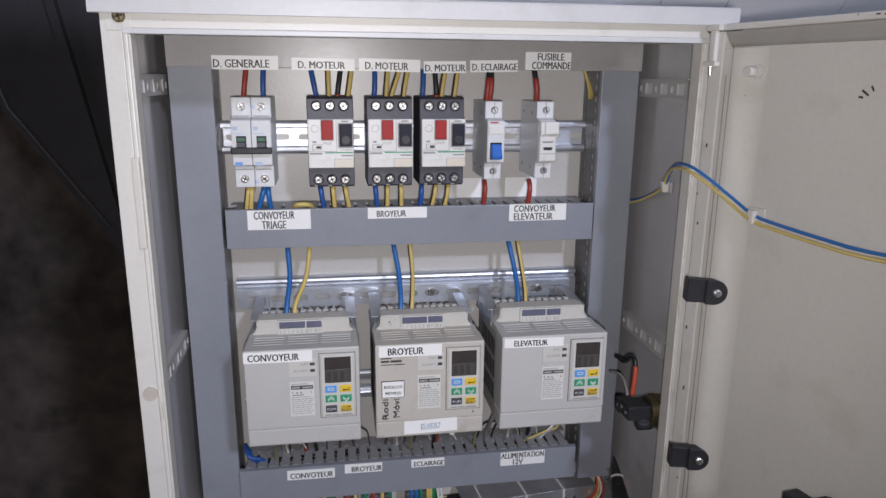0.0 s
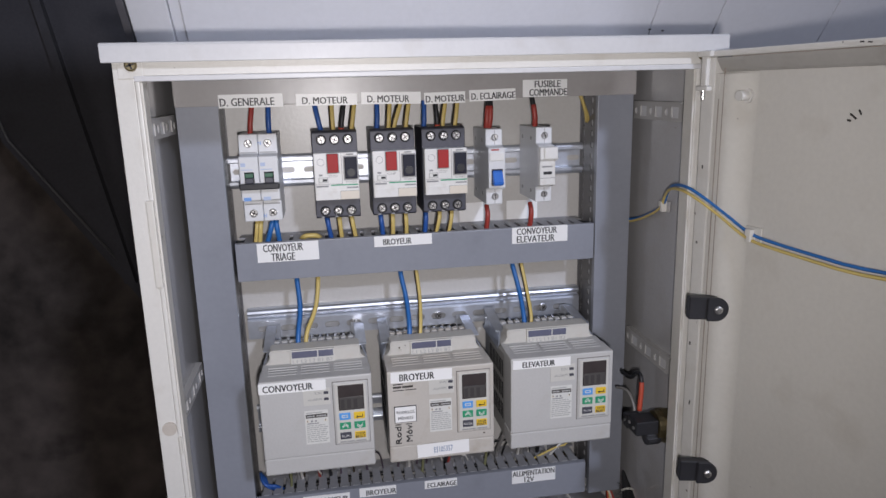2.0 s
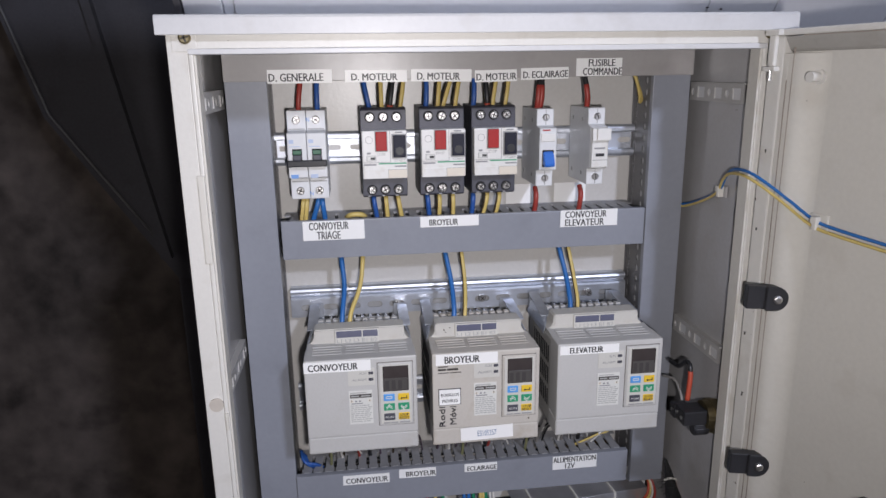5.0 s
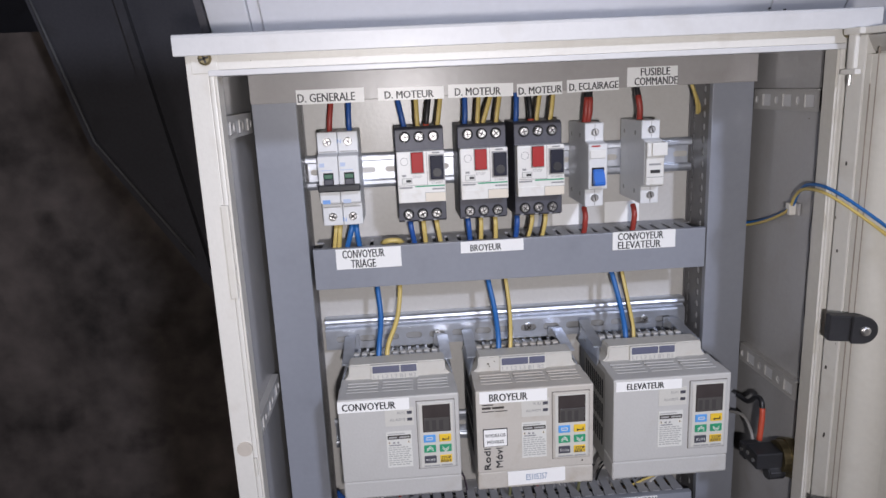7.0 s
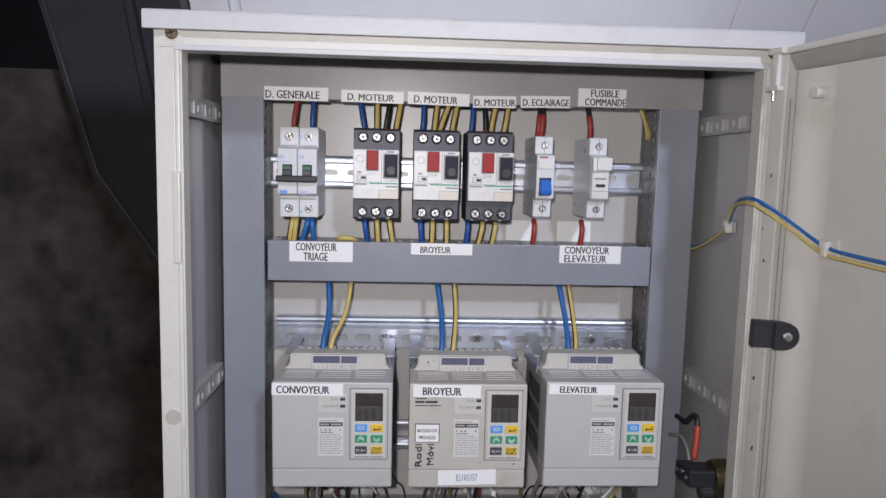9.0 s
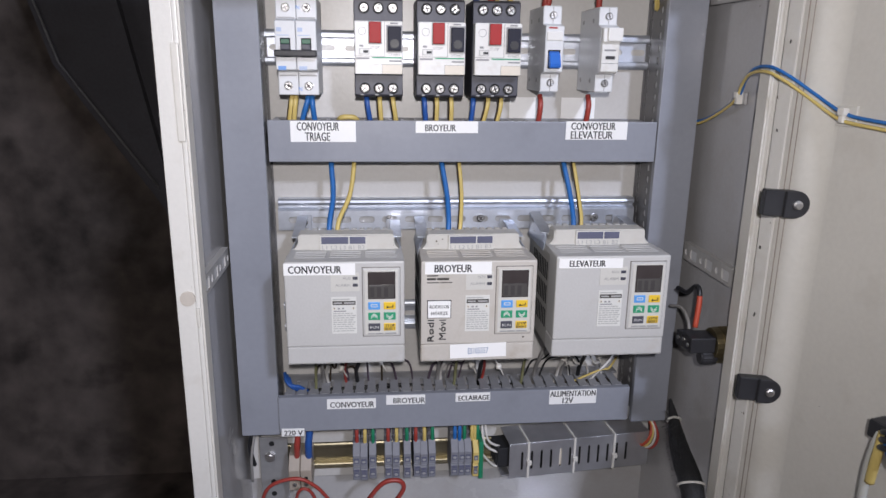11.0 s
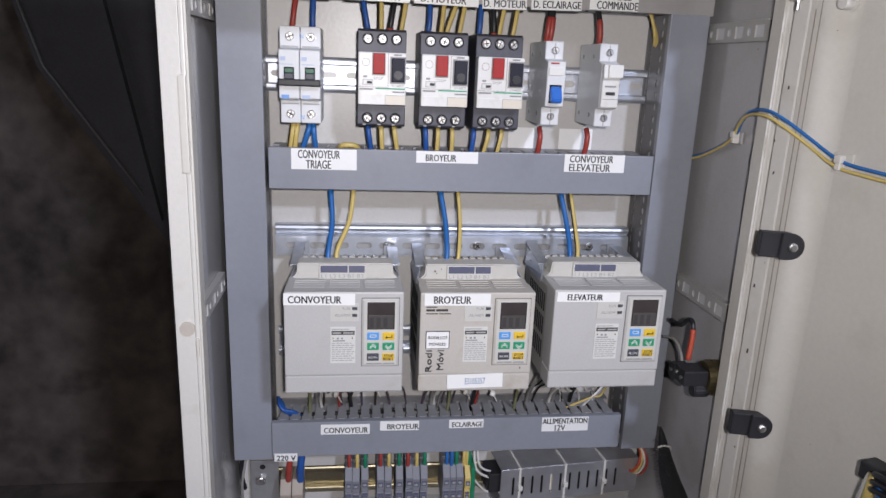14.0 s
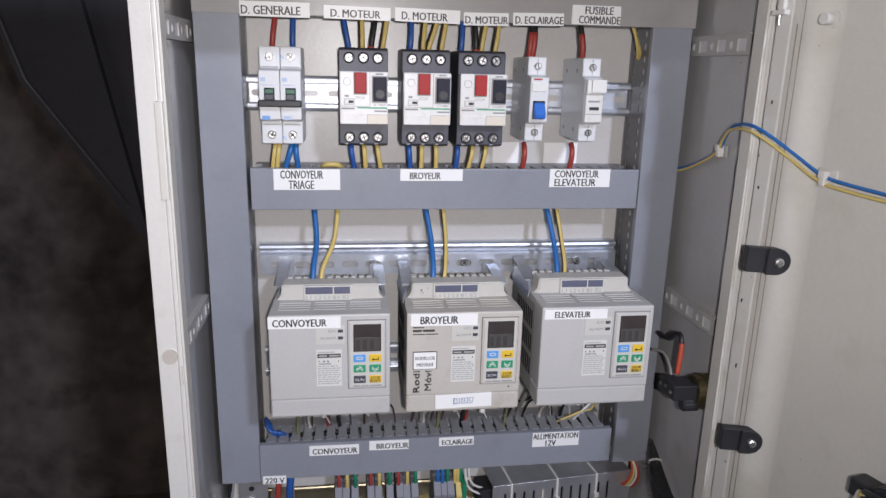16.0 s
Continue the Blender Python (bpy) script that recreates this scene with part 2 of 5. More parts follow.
def prism(bm, outline, a, b, axis="x"):
    """An outline of (p, q) pairs drawn out from a to b along an axis; p, q are the other two axes in order."""
    def place(p, q, s):
        return {"x": (s, p, q), "y": (p, s, q), "z": (p, q, s)}[axis]
    lo = [bm.verts.new(place(p, q, a)) for p, q in outline]
    hi = [bm.verts.new(place(p, q, b)) for p, q in outline]
    bm.faces.new(lo)
    bm.faces.new(hi[::-1])
    k = len(outline)
    for i in range(k):
        bm.faces.new((lo[i], hi[i], hi[(i + 1) % k], lo[(i + 1) % k]))
    bmesh.ops.recalc_face_normals(bm, faces=bm.faces)
    return bm


def stadium(cx, cz, w, h, n=24):
    """Points of a rounded slot, by angle."""
    pts = []
    r = min(w, h) / 2
    for i in range(n):
        a = 2 * math.pi * i / n
        c, s = math.cos(a), math.sin(a)
        if w >= h:
            pts.append((cx + (w / 2 - r) * (1 if c > 1e-9 else -1 if c < -1e-9 else 0) + r * c, cz + r * s))
        else:
            pts.append((cx + r * c, cz + (h / 2 - r) * (1 if s > 1e-9 else -1 if s < -1e-9 else 0) + r * s))
    return pts


def square_hole(cx, cz, w, h, n=24):
    pts = []
    for i in range(n):
        a = 2 * math.pi * i / n
        c, s = math.cos(a), math.sin(a)
        k = 1 / max(abs(c), abs(s))
        pts.append((cx + w / 2 * c * k, cz + h / 2 * s * k))
    return pts


def holed(bm, x0, x1, z0, z1, hole, thick, place):
    """One cell of a sheet with a hole through it; place(u, v, w) maps to space, w the depth."""
    n = len(hole)
    cx, cz = (x0 + x1) / 2, (z0 + z1) / 2
    rim = square_hole(cx, cz, x1 - x0, z1 - z0, n)
    rings = []
    for pts, w in ((rim, 0.0), (hole, 0.0), (hole, thick), (rim, thick)):
        rings.append([bm.verts.new(place(u, v, w)) for u, v in pts])
    for a, b in ((0, 1), (1, 2), (2, 3)):
        for i in range(n):
            j = (i + 1) % n
            bm.faces.new((rings[a][i], rings[a][j], rings[b][j], rings[b][i]))
    return bm


def smooth_path(points, step=5):
    p = [Vector(q) for q in points]
    if len(p) < 3:
        return p
    out = []
    for i in range(len(p) - 1):
        a, b, c, d = p[max(i - 1, 0)], p[i], p[i + 1], p[min(i + 2, len(p) - 1)]
        for k in range(step):
            t = k / step
            out.append(0.5 * ((2 * b) + (c - a) * t + (2 * a - 5 * b + 4 * c - d) * t * t + (3 * b - a - 3 * c + d) * t ** 3))
    out.append(p[-1])
    return out


def tube(bm, points, r, n=8, step=5, radii=None):
    path = smooth_path(points, step)
    rings = []
    up = Vector((0.31, 0.87, 0.38))
    for i, q in enumerate(path):
        d = (path[min(i + 1, len(path) - 1)] - path[max(i - 1, 0)]).normalized()
        s = d.cross(up).normalized()
        t = d.cross(s)
        rad = r if radii is None else np.interp(i / (len(path) - 1), np.linspace(0, 1, len(radii)), radii)
        rings.append([bm.verts.new(q + (s * math.cos(2 * math.pi * k / n) + t * math.sin(2 * math.pi * k / n)) * rad) for k in range(n)])
    for a, b in zip(rings, rings[1:]):
        for k in range(n):
            bm.faces.new((a[k], a[(k + 1) % n], b[(k + 1) % n], b[k])).smooth = True
    bm.faces.new(rings[0])
    bm.faces.new(rings[-1][::-1])
    bmesh.ops.recalc_face_normals(bm, faces=bm.faces)
    return bm


def part(name, bm, material, parent=None, label="", smooth=False):
    mesh = bpy.data.meshes.new(name)
    if smooth:
        for f in bm.faces:
            f.smooth = True
    bm.to_mesh(mesh)
    bm.free()
    mesh.materials.append(material)
    ob = new(name, mesh)
    ob.parent = parent
    if label:
        ob["label"] = label
    return ob


def thing(name, label, category, place=(0, 0, 0), group="", kind=""):
    ob = new(name)
    ob.empty_display_size = 0.02
    ob.location = place
    return tagged(ob, label, category, group, kind)


def B():
    return bmesh.new()


def boxpart(name, dims, material, parent, bevel=0.0, label=""):
    return part(name, box(B(), *dims, bevel=bevel), material, parent, label)


def lettering(string, x0, x1, z0, z1, y, material, parent, turn=False, bold=0.0, name="lettering"):
    """Letters that fill the given rectangle on a plane facing the viewer."""
    cu = bpy.data.curves.new("letters", "FONT")
    cu.body, cu.resolution_u = string, 2
    tmp = bpy.data.objects.new("letters", cu)
    scene.collection.objects.link(tmp)
    dg = bpy.context.evaluated_depsgraph_get()
    mesh = bpy.data.meshes.new_from_object(tmp.evaluated_get(dg))
    bpy.data.objects.remove(tmp)
    xs = [v.co.x for v in mesh.vertices]
    ys = [v.co.y for v in mesh.vertices]
    lo, hi, bo, to = min(xs), max(xs), min(ys), max(ys)
    for v in mesh.vertices:
        u, w = (v.co.x - lo) / (hi - lo), (v.co.y - bo) / (to - bo)
        if turn:
            u, w = 1 - w, u
        v.co = (x0 + u * (x1 - x0), y, z0 + w * (z1 - z0))
    if bold:
        bm = bmesh.new()
        bm.from_mesh(mesh)
        got = bmesh.ops.duplicate(bm, geom=list(bm.verts) + list(bm.edges) + list(bm.faces))["geom"]
        extra = [g for g in got if isinstance(g, bmesh.types.BMVert)]
        for v in extra:
            v.co.x += bold
            v.co.y -= 0.00003
        bm.to_mesh(mesh)
        bm.free()
    mesh.materials.clear()
    mesh.materials.append(material)
    mesh.name = name
    ob = new(name, mesh)
    ob.parent = parent
    return ob


def sticker(parent, x0, x1, z0, z1, y, lines=(), tilt=0.0, label="white label tape with black capitals", material=None, ink=None, bold=0.00042):
    """A strip of label tape on a face at y, with lines of letters (text, from, to, low, high as fractions)."""
    cx, cz = (x0 + x1) / 2, (z0 + z1) / 2
    s = boxpart("label_sticker", (x0 - cx, x1 - cx, -0.0005, 0.0002, z0 - cz, z1 - cz), material or PAPER, parent, 0.0, label)
    s.matrix_basis = pose(cx, y, cz, 0, tilt, 0)
    w, h = x1 - x0, z1 - z0
    for text, a, b, c, d in lines:
        lettering(text, -w / 2 + a * w, -w / 2 + b * w, -h / 2 + c * h, -h / 2 + d * h, -0.0008, ink or INK, s, bold=bold)
    return s


def bars(parent, rects, y, material, name="print"):
    bm = B()
    for x0, x1, z0, z1 in rects:
        box(bm, x0, x1, y - 0.0003, y + 0.0002, z0, z1)
    return part(name, bm, material, parent)


def screw_head(parent, x, y, z, r, cross=True, name="screw", material=None):
    """A pan-head screw facing the viewer, with a slot cut as dark bars."""
    bm = B()
    disc(bm, (x, y, z), r, 0.002, "y", 16)
    disc(bm, (x, y - 0.0014, z), r * 0.97, 0.0008, "y", 16, r * 0.74)
    s = part(name, bm, material or SCREW, parent)
    bm = B()
    a = random.uniform(0, 1.5)
    for k in range(2 if cross else 1):
        c = Matrix.Translation((x, y - 0.0018, z)) @ Matrix.Rotation(a + k * math.pi / 2, 4, "Y")
        made = bmesh.ops.create_cube(bm, size=1.0)["verts"]
        for v in made:
            v.co = c @ Vector((v.co.x * r * 1.35, v.co.y * 0.0008, v.co.z * r * 0.30))
    part("slot", bm, SLOTDK, s)
    return s

# ---- the hall ----
floor = boxpart("floor", (-6, 5, -5, 5, -0.1, 0.0), CONCRETE, None)
tagged(floor, "dark stained concrete floor of a workshop", "floor", kind="structure")
wall = boxpart("wall_back", (-6, 5, 1.78, 1.93, 0, 1.794), CONCRETE, None)
tagged(wall, "dark stained rough concrete wall", "wall", kind="structure")
# unseen wall with an opening made up for the fill from the left
bm = box(B(), -6.15, -6, -5, -4.7, 0, 4)
box(bm, -6.15, -6, -1.3, 5, 0, 4)
box(bm, -6.15, -6, -4.7, -1.3, 2.9, 4)
tagged(part("wall_left", bm, CONCRETE), "dark unseen concrete wall with an opening added for the fill light", "wall", kind="structure")
for nm, d in (("wall_right", (5, 5.15, -5, 5, 0, 4)), ("wall_front", (-6, 5, -5.15, -5, 0, 4))):
    tagged(boxpart(nm, d, CONCRETE, None), "dark plain concrete wall", "wall", kind="structure")
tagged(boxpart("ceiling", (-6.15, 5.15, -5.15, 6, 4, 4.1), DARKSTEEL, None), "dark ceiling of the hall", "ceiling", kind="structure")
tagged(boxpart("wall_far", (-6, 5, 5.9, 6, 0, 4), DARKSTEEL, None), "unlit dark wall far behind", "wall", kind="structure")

# dark sheet-steel chute with a folded edge
chute = thing("steel_chute", "dark grey painted sheet steel chute with folded edges", "chute", (0, 1.48, 0))
part("sheet", prism(B(), [(-1.18, 2.25), (-0.962, 1.462), (-0.655, 0.985), (-0.50, 0.95), (-0.62, 2.25)], 0.0, 0.012, "y"), DARKSTEEL, chute)
bm = B()
tube(bm, [(-1.17, -0.004, 2.25), (-0.945, -0.004, 1.466), (-0.665, -0.004, 1.052)], 0.0035, 6, 1)
part("rolled_edge", bm, PALEEDGE, chute, "pale edge of the chute")
part("fold", prism(B(), [(-0.905, 2.25), (-0.770, 1.50), (-0.69, 1.05), (-0.66, 1.05), (-0.745, 1.50), (-0.885, 2.25)], -0.03, 0.0, "y"), DARKSTEEL, chute)
post = thing("support_column", "dark painted square steel column standing on the floor", "column", (-0.60, 1.52, 0))
boxpart("shaft", (-0.06, 0.06, -0.02, 0.06, 0, 1.25), DARKSTEEL, post, 0.006)

# white inclined hopper panel over the cabinet, in sheets with open seams
hopper = thing("hopper_panel", "white painted steel hopper side leaning over the cabinet", "hopper", (0, 0.235, 1.60))
UP = Matrix.Rotation(radians(38), 4, "X")
seams = [-0.285, -0.245, -0.233, 0.29, 0.372, 0.52, 0.70, 0.95]
for a, b in zip(seams, seams[1:]):
    dip = 0.004 if b - a < 0.02 else 0.0
    bm = box(B(), a + 0.0003, b - 0.0003, dip, 0.012, -0.10, 0.62, 0.0008, 1)
    bmesh.ops.transform(bm, matrix=UP, verts=bm.verts)
    part("sheet", bm, PANELWHITE, hopper)
bm = box(B(), -0.28, 0.95, 0.0125, 0.02, -0.10, 0.62)
bmesh.ops.transform(bm, matrix=UP, verts=bm.verts)
part("backing", bm, DARKSTEEL, hopper)
bm = box(B(), -0.2925, -0.286, -0.004, 0.02, -0.10, 0.62)
bmesh.ops.transform(bm, matrix=UP, verts=bm.verts)
part("edge_angle", bm, DARKSTEEL, hopper)
bm = B()
for u, v, w in ((0.128, 0.038, 0.006), (0.288, 0.046, 0.003), (0.305, 0.044, 0.003), (0.33, 0.02, 0.002)):
    box(bm, u, u + w, -0.0008, 0.0002, v, v + 0.0012)
bmesh.ops.transform(bm, matrix=UP, verts=bm.verts)
part("scuffs", bm, INK, hopper)
boxpart("support", (-0.28, 0.95, 0.02, 0.10, -1.6, -0.10), DARKSTEEL, hopper)

# ---- the cabinet ----
cab = thing("electrical_cabinet", "open cream steel electrical cabinet with control gear inside", "cabinet", (0, 0, 0.90))
Z = 0.90


def cabbox(name, dims, material, bevel=0.0, label="", parent=None):
    x0, x1, y0, y1, z0, z1 = dims
    return boxpart(name, (x0, x1, y0, y1, z0 - Z, z1 - Z), material, parent or cab, bevel, label)


cabbox("back_panel", (-0.250, 0.250, 0.200, 0.203, 0.905, 1.600), INNERSHADE)
cabbox("side_panel", (-0.2555, -0.2455, 0.0025, 0.203, 0.903, 1.602), INNERSHADE)
cabbox("side_panel", (0.2455, 0.2555, 0.0025, 0.203, 0.903, 1.602), INNERSHADE)
cabbox("top_panel", (-0.2455, 0.2455, 0.0025, 0.200, 1.6036, 1.6070), INNERSHADE)
cabbox("bottom_panel", (-0.2455, 0.2455, 0.0025, 0.200, 0.903, 0.908), INNERSHADE)
for s in (-1, 1):
    a, b = sorted((s * 0.2556, s * 0.2402))
    cabbox("frame_strip", (a, b, 0.0, 0.0022, 0.9025, 1.6035), CREAM, 0.0006)
    a, b = sorted((s * 0.2400, s * 0.2362))
    cabbox("frame_rim", (a, b, -0.0010, 0.016, 0.914, 1.5905), CREAM, 0.0012)
    a, b = sorted((s * 0.2362, s * 0.2345))
    cabbox("inner_lip", (a, b, 0.0005, 0.016, 0.916, 1.5885), INNER, 0.0003)
    a, b = sorted((s * 0.2455, s * 0.2395))
    cabbox("return_edge", (a, b, 0.0165, 0.022, 0.910, 1.6), INNER, 0.0005)
cabbox("frame_strip", (-0.2400, 0.2400, 0.0, 0.0022, 1.5906, 1.6035), CREAM, 0.0006)
cabbox("frame_strip", (-0.2400, 0.2400, 0.0, 0.0022, 0.9025, 0.9138), CREAM, 0.0006)
cabbox("frame_rim", (-0.2400, 0.2400, -0.0020, 0.016, 1.5862, 1.5905), LIDWHITE, 0.0008)
cabbox("corner_plate", (-0.2515, -0.2330, -0.0012, -0.0001, 1.5885, 1.6030), CREAM, 0.0004)
bm = prism(B(), [(y, z - Z) for y, z in ((-0.0105, 1.6010), (-0.0100, 1.6005), (-0.0085, 1.6005), (-0.0080, 1.6010), (-0.0080, 1.6082), (0.215, 1.6082), (0.215, 1.6155), (-0.0080, 1.6155), (-0.0097, 1.6148), (-0.0105, 1.6130))], -0.2605, 0.2605, "x")
part("rain_lid", bm, LIDWHITE, cab, "white rain lid with a rounded front lip")
cabbox("lid_side", (-0.2602, -0.2582, -0.0078, 0.212, 1.6037, 1.6080), LIDWHITE, 0.0004)
cabbox("lid_side", (0.2582, 0.2602, -0.0078, 0.212, 1.6037, 1.6080), LIDWHITE, 0.0004)
for x in (-0.241, 0.241):
    screw_head(cab, x, -0.0022, 1.5988 - Z, 0.0048, True, "frame_screw", BRASS)
# blanking strip, plug and clips on the frame
cabbox("blanking_strip", (-0.2425, -0.2365, -0.0032, 0.0, 1.418, 1.492), INNER, 0.001, "beige blanking strip on the frame edge")
cabbox("blanking_strip", (-0.2395, -0.2370, -0.0030, 0.0, 1.264, 1.281), INNER, 0.001)
part("hole_plug", disc(B(), (-0.246, -0.0008, 1.289 - Z), 0.0062, 0.0022, "y", 24), PLUG, cab, "translucent round hole plug")
for x in (-0.212, 0.206):
    part("roof_stud", disc(B(), (x, 0.045, 1.6005 - Z), 0.009, 0.006, "z", 18), NYLON, cab)
for x in (-0.232, 0.228):
    bm = box(B(), x - 0.010, x + 0.010, 0.026, 0.040, 1.5925 - Z, 1.5995 - Z, 0.0015)
    part("corner_clip", bm, INNER, cab)


def side_bracket(z, s):
    """Perforated strip on a side wall with square and round holes over added white fills."""
    bm = B()
    y = 0.030
    wall_x = s * 0.2455
    inner = s * 0.2395
    place = lambda u, v, w: (inner + s * w, u, v)
    white = []
    for k in range(6):
        wdt = 0.0115 if k % 2 else 0.0225
        c = y + wdt / 2
        zc = z - Z
        if k % 2:
            h = stadium(c, zc, 0.0062, 0.0072)
        else:
            h = square_hole(c, zc, 0.0145, 0.0105)
        holed(bm, y, y + wdt, zc - 0.0085, zc + 0.0085, h, 0.002, place)
        a, b = sorted((inner + s * 0.0012, inner + s * 0.0018))
        white.append((a, b, c - 0.008, c + 0.008, zc - 0.006, zc + 0.006))
        y += wdt
    a, b = sorted((inner, wall_x))
    box(bm, a, b, 0.030, y, z - Z + 0.0086, z - Z + 0.0100)
    bmesh.ops.recalc_face_normals(bm, faces=bm.faces)
    br = part("side_bracket", bm, STRIP, cab, "perforated fixing strip on the side wall")
    # White fills added so that the holes come out brighter than the wall.
    for d in white:
        boxpart("hole_white_fill", d, LIDWHITE, br)


for s in (-1, 1):
    side_bracket(1.5465, s)
    side_bracket(1.288, s)

# door, opened a little past a right angle
OPEN = 13.4
door = new("door")
door.parent = cab
door.matrix_basis = Matrix.Translation((0.2475, -0.0045, -Z)) @ Matrix.Rotation(radians(-90 + OPEN), 4, "Z")
door["label"] = "opened cream door with a folded rim and rubber seal"
# local: x along the door away from the hinge, y outwards from the inner face, z up


def dbox(name, dims, material, bevel=0.0, label=""):
    return boxpart(name, dims, material, door, bevel, label)


DW = 0.50
dbox("door_sheet", (0.016, DW - 0.016, 0.0005, 0.004, 0.922, 1.5865), INNER, 0.0)
bm = B()
for u0, u1, v0, v1 in ((0.0, DW, 1.5956, 1.6010), (0.0, DW, 0.905, 0.921), (0.0, 0.0155, 0.9212, 1.5955), (DW - 0.0155, DW, 0.9212, 1.5955)):
    box(bm, u0, u1, -0.0095, 0.004, v0, v1, 0.0015)
part("door_rim", bm, CREAM, door)
bm = B()
prism(bm, [(0.0157, -0.0085), (0.0165, -0.0089), (0.0205, -0.0089), (0.0210, -0.0086), (0.0215, -0.0089), (0.0256, -0.0088)] + [(0.0266 + 0.030 * k / 14, -0.0041 - 0.0047 * math.cos(math.pi * k / 14)) for k in range(15)] + [(0.0570, 0.0009), (0.0157, 0.0009)], 0.9255, 1.5812, "z")
part("rubber_seal", bm, INNER, door, "grey rubber seal inside the door rim")
bm = B()
box(bm, 0.0256, 0.0264, -0.0091, -0.0080, 0.927, 1.586)
box(bm, 0.0205, 0.0210, -0.0093, -0.0086, 0.927, 1.560)
part("paint_joint", bm, GRIME, door, "grimy joint beside the seal")
# Sloping gasket whose grey also holds the shade below the rim.
bm = prism(B(), [(-0.0090, 1.5949), (-0.0078, 1.5925), (-0.0030, 1.5850), (-0.0012, 1.5832), (0.0004, 1.5828), (0.0004, 1.5949)], 0.0157, DW - 0.017, "x")
part("upper_gasket", bm, GASKET, door, "sloping gasket, its grey darkened for shade under the door rim")
bm = box(B(), 0.034, DW - 0.018, -0.0096, -0.0086, 1.5949, 1.5956)
part("gasket_joint", bm, GRIME, door, "dark joint above the gasket")
bm = B()
disc(bm, (0.046, -0.006, 1.5625), 0.0042, 0.012, "y", 18)
disc(bm, (0.046, -0.0015, 1.5625), 0.0062, 0.003, "y", 18)
part("rubber_buffer", bm, CREAM, door)
# hinge pin with its bracket at the top corner
bm = B()
box(bm, -0.0005, 0.013, -0.0155, -0.0096, 1.567, 1.571, 0.001)
box(bm, 0.003, 0.010, -0.0140, -0.0096, 1.571, 1.597, 0.0015)
box(bm, -0.001, 0.014, -0.0150, -0.0096, 1.596, 1.601, 0.001)
part("hinge_bracket", bm, CREAM, door)
part("hinge_pin", disc(B(), (0.006, -0.0128, 1.5635), 0.0016, 0.008, "z", 12), SCREW, door)


def hinge(z):
    """Black plastic clamp, square at one end and round at the other, with its screw."""
    h = new("hinge_clamp")
    h.parent = cab
    h.matrix_basis = Matrix.Translation((0.2422, -0.0425, z - Z)) @ Matrix.Rotation(radians(-12), 4, "Z") @ Matrix.Rotation(radians(1.5), 4, "Y")
    h["label"] = "black plastic hinge clamp with a rounded end"
    out = [(-0.0215, -0.0105), (0.002, -0.0105)] + [(0.002 + 0.0105 * math.sin(a), -0.0105 * math.cos(a)) for a in np.linspace(0.15, math.pi - 0.15, 12)] + [(0.002, 0.0105), (-0.0215, 0.0105)]
    bm = prism(B(), out, 0.0, 0.009, "y")
    bmesh.ops.bevel(bm, geom=[e for e in bm.edges], offset=0.0009, segments=1, affect="EDGES")
    part("clamp", bm, BLACK, h)
    bm = prism(B(), [(-0.006, -0.0112), (0.002, -0.0112)] + [(0.002 + 0.0112 * math.sin(a), -0.0112 * math.cos(a)) for a in np.linspace(0.15, math.pi - 0.15, 12)] + [(0.002, 0.0112), (-0.006, 0.0112)], -0.003, 0.0, "y")
    bmesh.ops.bevel(bm, geom=[e for e in bm.edges], offset=0.0009, segments=1, affect="EDGES")
    part("boss", bm, BLACK, h)
    bm = disc(B(), (0.0035, -0.0038, 0), 0.0036, 0.0020, "y", 18)
    disc(bm, (0.0035, -0.0052, 0), 0.0036, 0.0009, "y", 18, 0.0022)
    part("bolt", bm, SCREW, h)
    part("stem", disc(B(), (0.004, 0.0120, 0), 0.0085, 0.012, "y", 16), CREAM, h)
    return h


hinge(1.374)
hinge(1.210)

# cracked paint line along the right wall, scuffs on the door
rng = random.Random(3)
crack = []
for k in range(40):
    crack.append((0.2454, 0.034 + 0.004 * noise.noise(Vector((k * 0.35, 3.1, 0))) + rng.uniform(-0.0012, 0.0012), 0.70 - k * 0.0165))
part("paint_crack", tube(B(), crack, 0.00030, 5, 1), SLOTDK, cab, "dark crack in the paint")
for u, v, w, h, a in ((0.142, 1.548, 0.006, 0.0012, 35), (0.147, 1.551, 0.004, 0.0010, 60), (0.139, 1.545, 0.003, 0.0014, 10), (0.150, 1.5990, 0.003, 0.001, 0), (0.156, 1.5985, 0.003, 0.001, 5), (0.005, 1.33, 0.0014, 0.003, 0), (0.009, 1.27, 0.0012, 0.004, 10), (0.006, 1.43, 0.0012, 0.0024, 0), (0.0075, 1.50, 0.001, 0.003, 0)):
    y = -0.0101 if u < 0.015 or v > 1.597 else -0.0002
    bm = box(B(), -w / 2, w / 2, -0.0003, 0.0003, -h / 2, h / 2)
    bmesh.ops.transform(bm, matrix=Matrix.Translation((u, y, v)) @ Matrix.Rotation(radians(a), 4, "Y"), verts=bm.verts)
    part("scuff", bm, SLOTDK, door)

# mounting plate
PLATE_LOW = 1.000
mplate = thing("mounting_plate", "beige-grey painted steel mounting plate inside the cabinet", "plate", (0, 0.18, 0.93))
boxpart("sheet", (-0.241, 0.241, 0.0, 0.003, PLATE_LOW - 0.93, 0.672), PLATE, mplate, 0.0008)
for x in (-0.222, 0.222):
    for z in (0.086, 0.656):
        disc_bm = disc(B(), (x, 0.0115, z), 0.006, 0.017, "y", 16)
        part("standoff", disc_bm, ZINC, mplate)
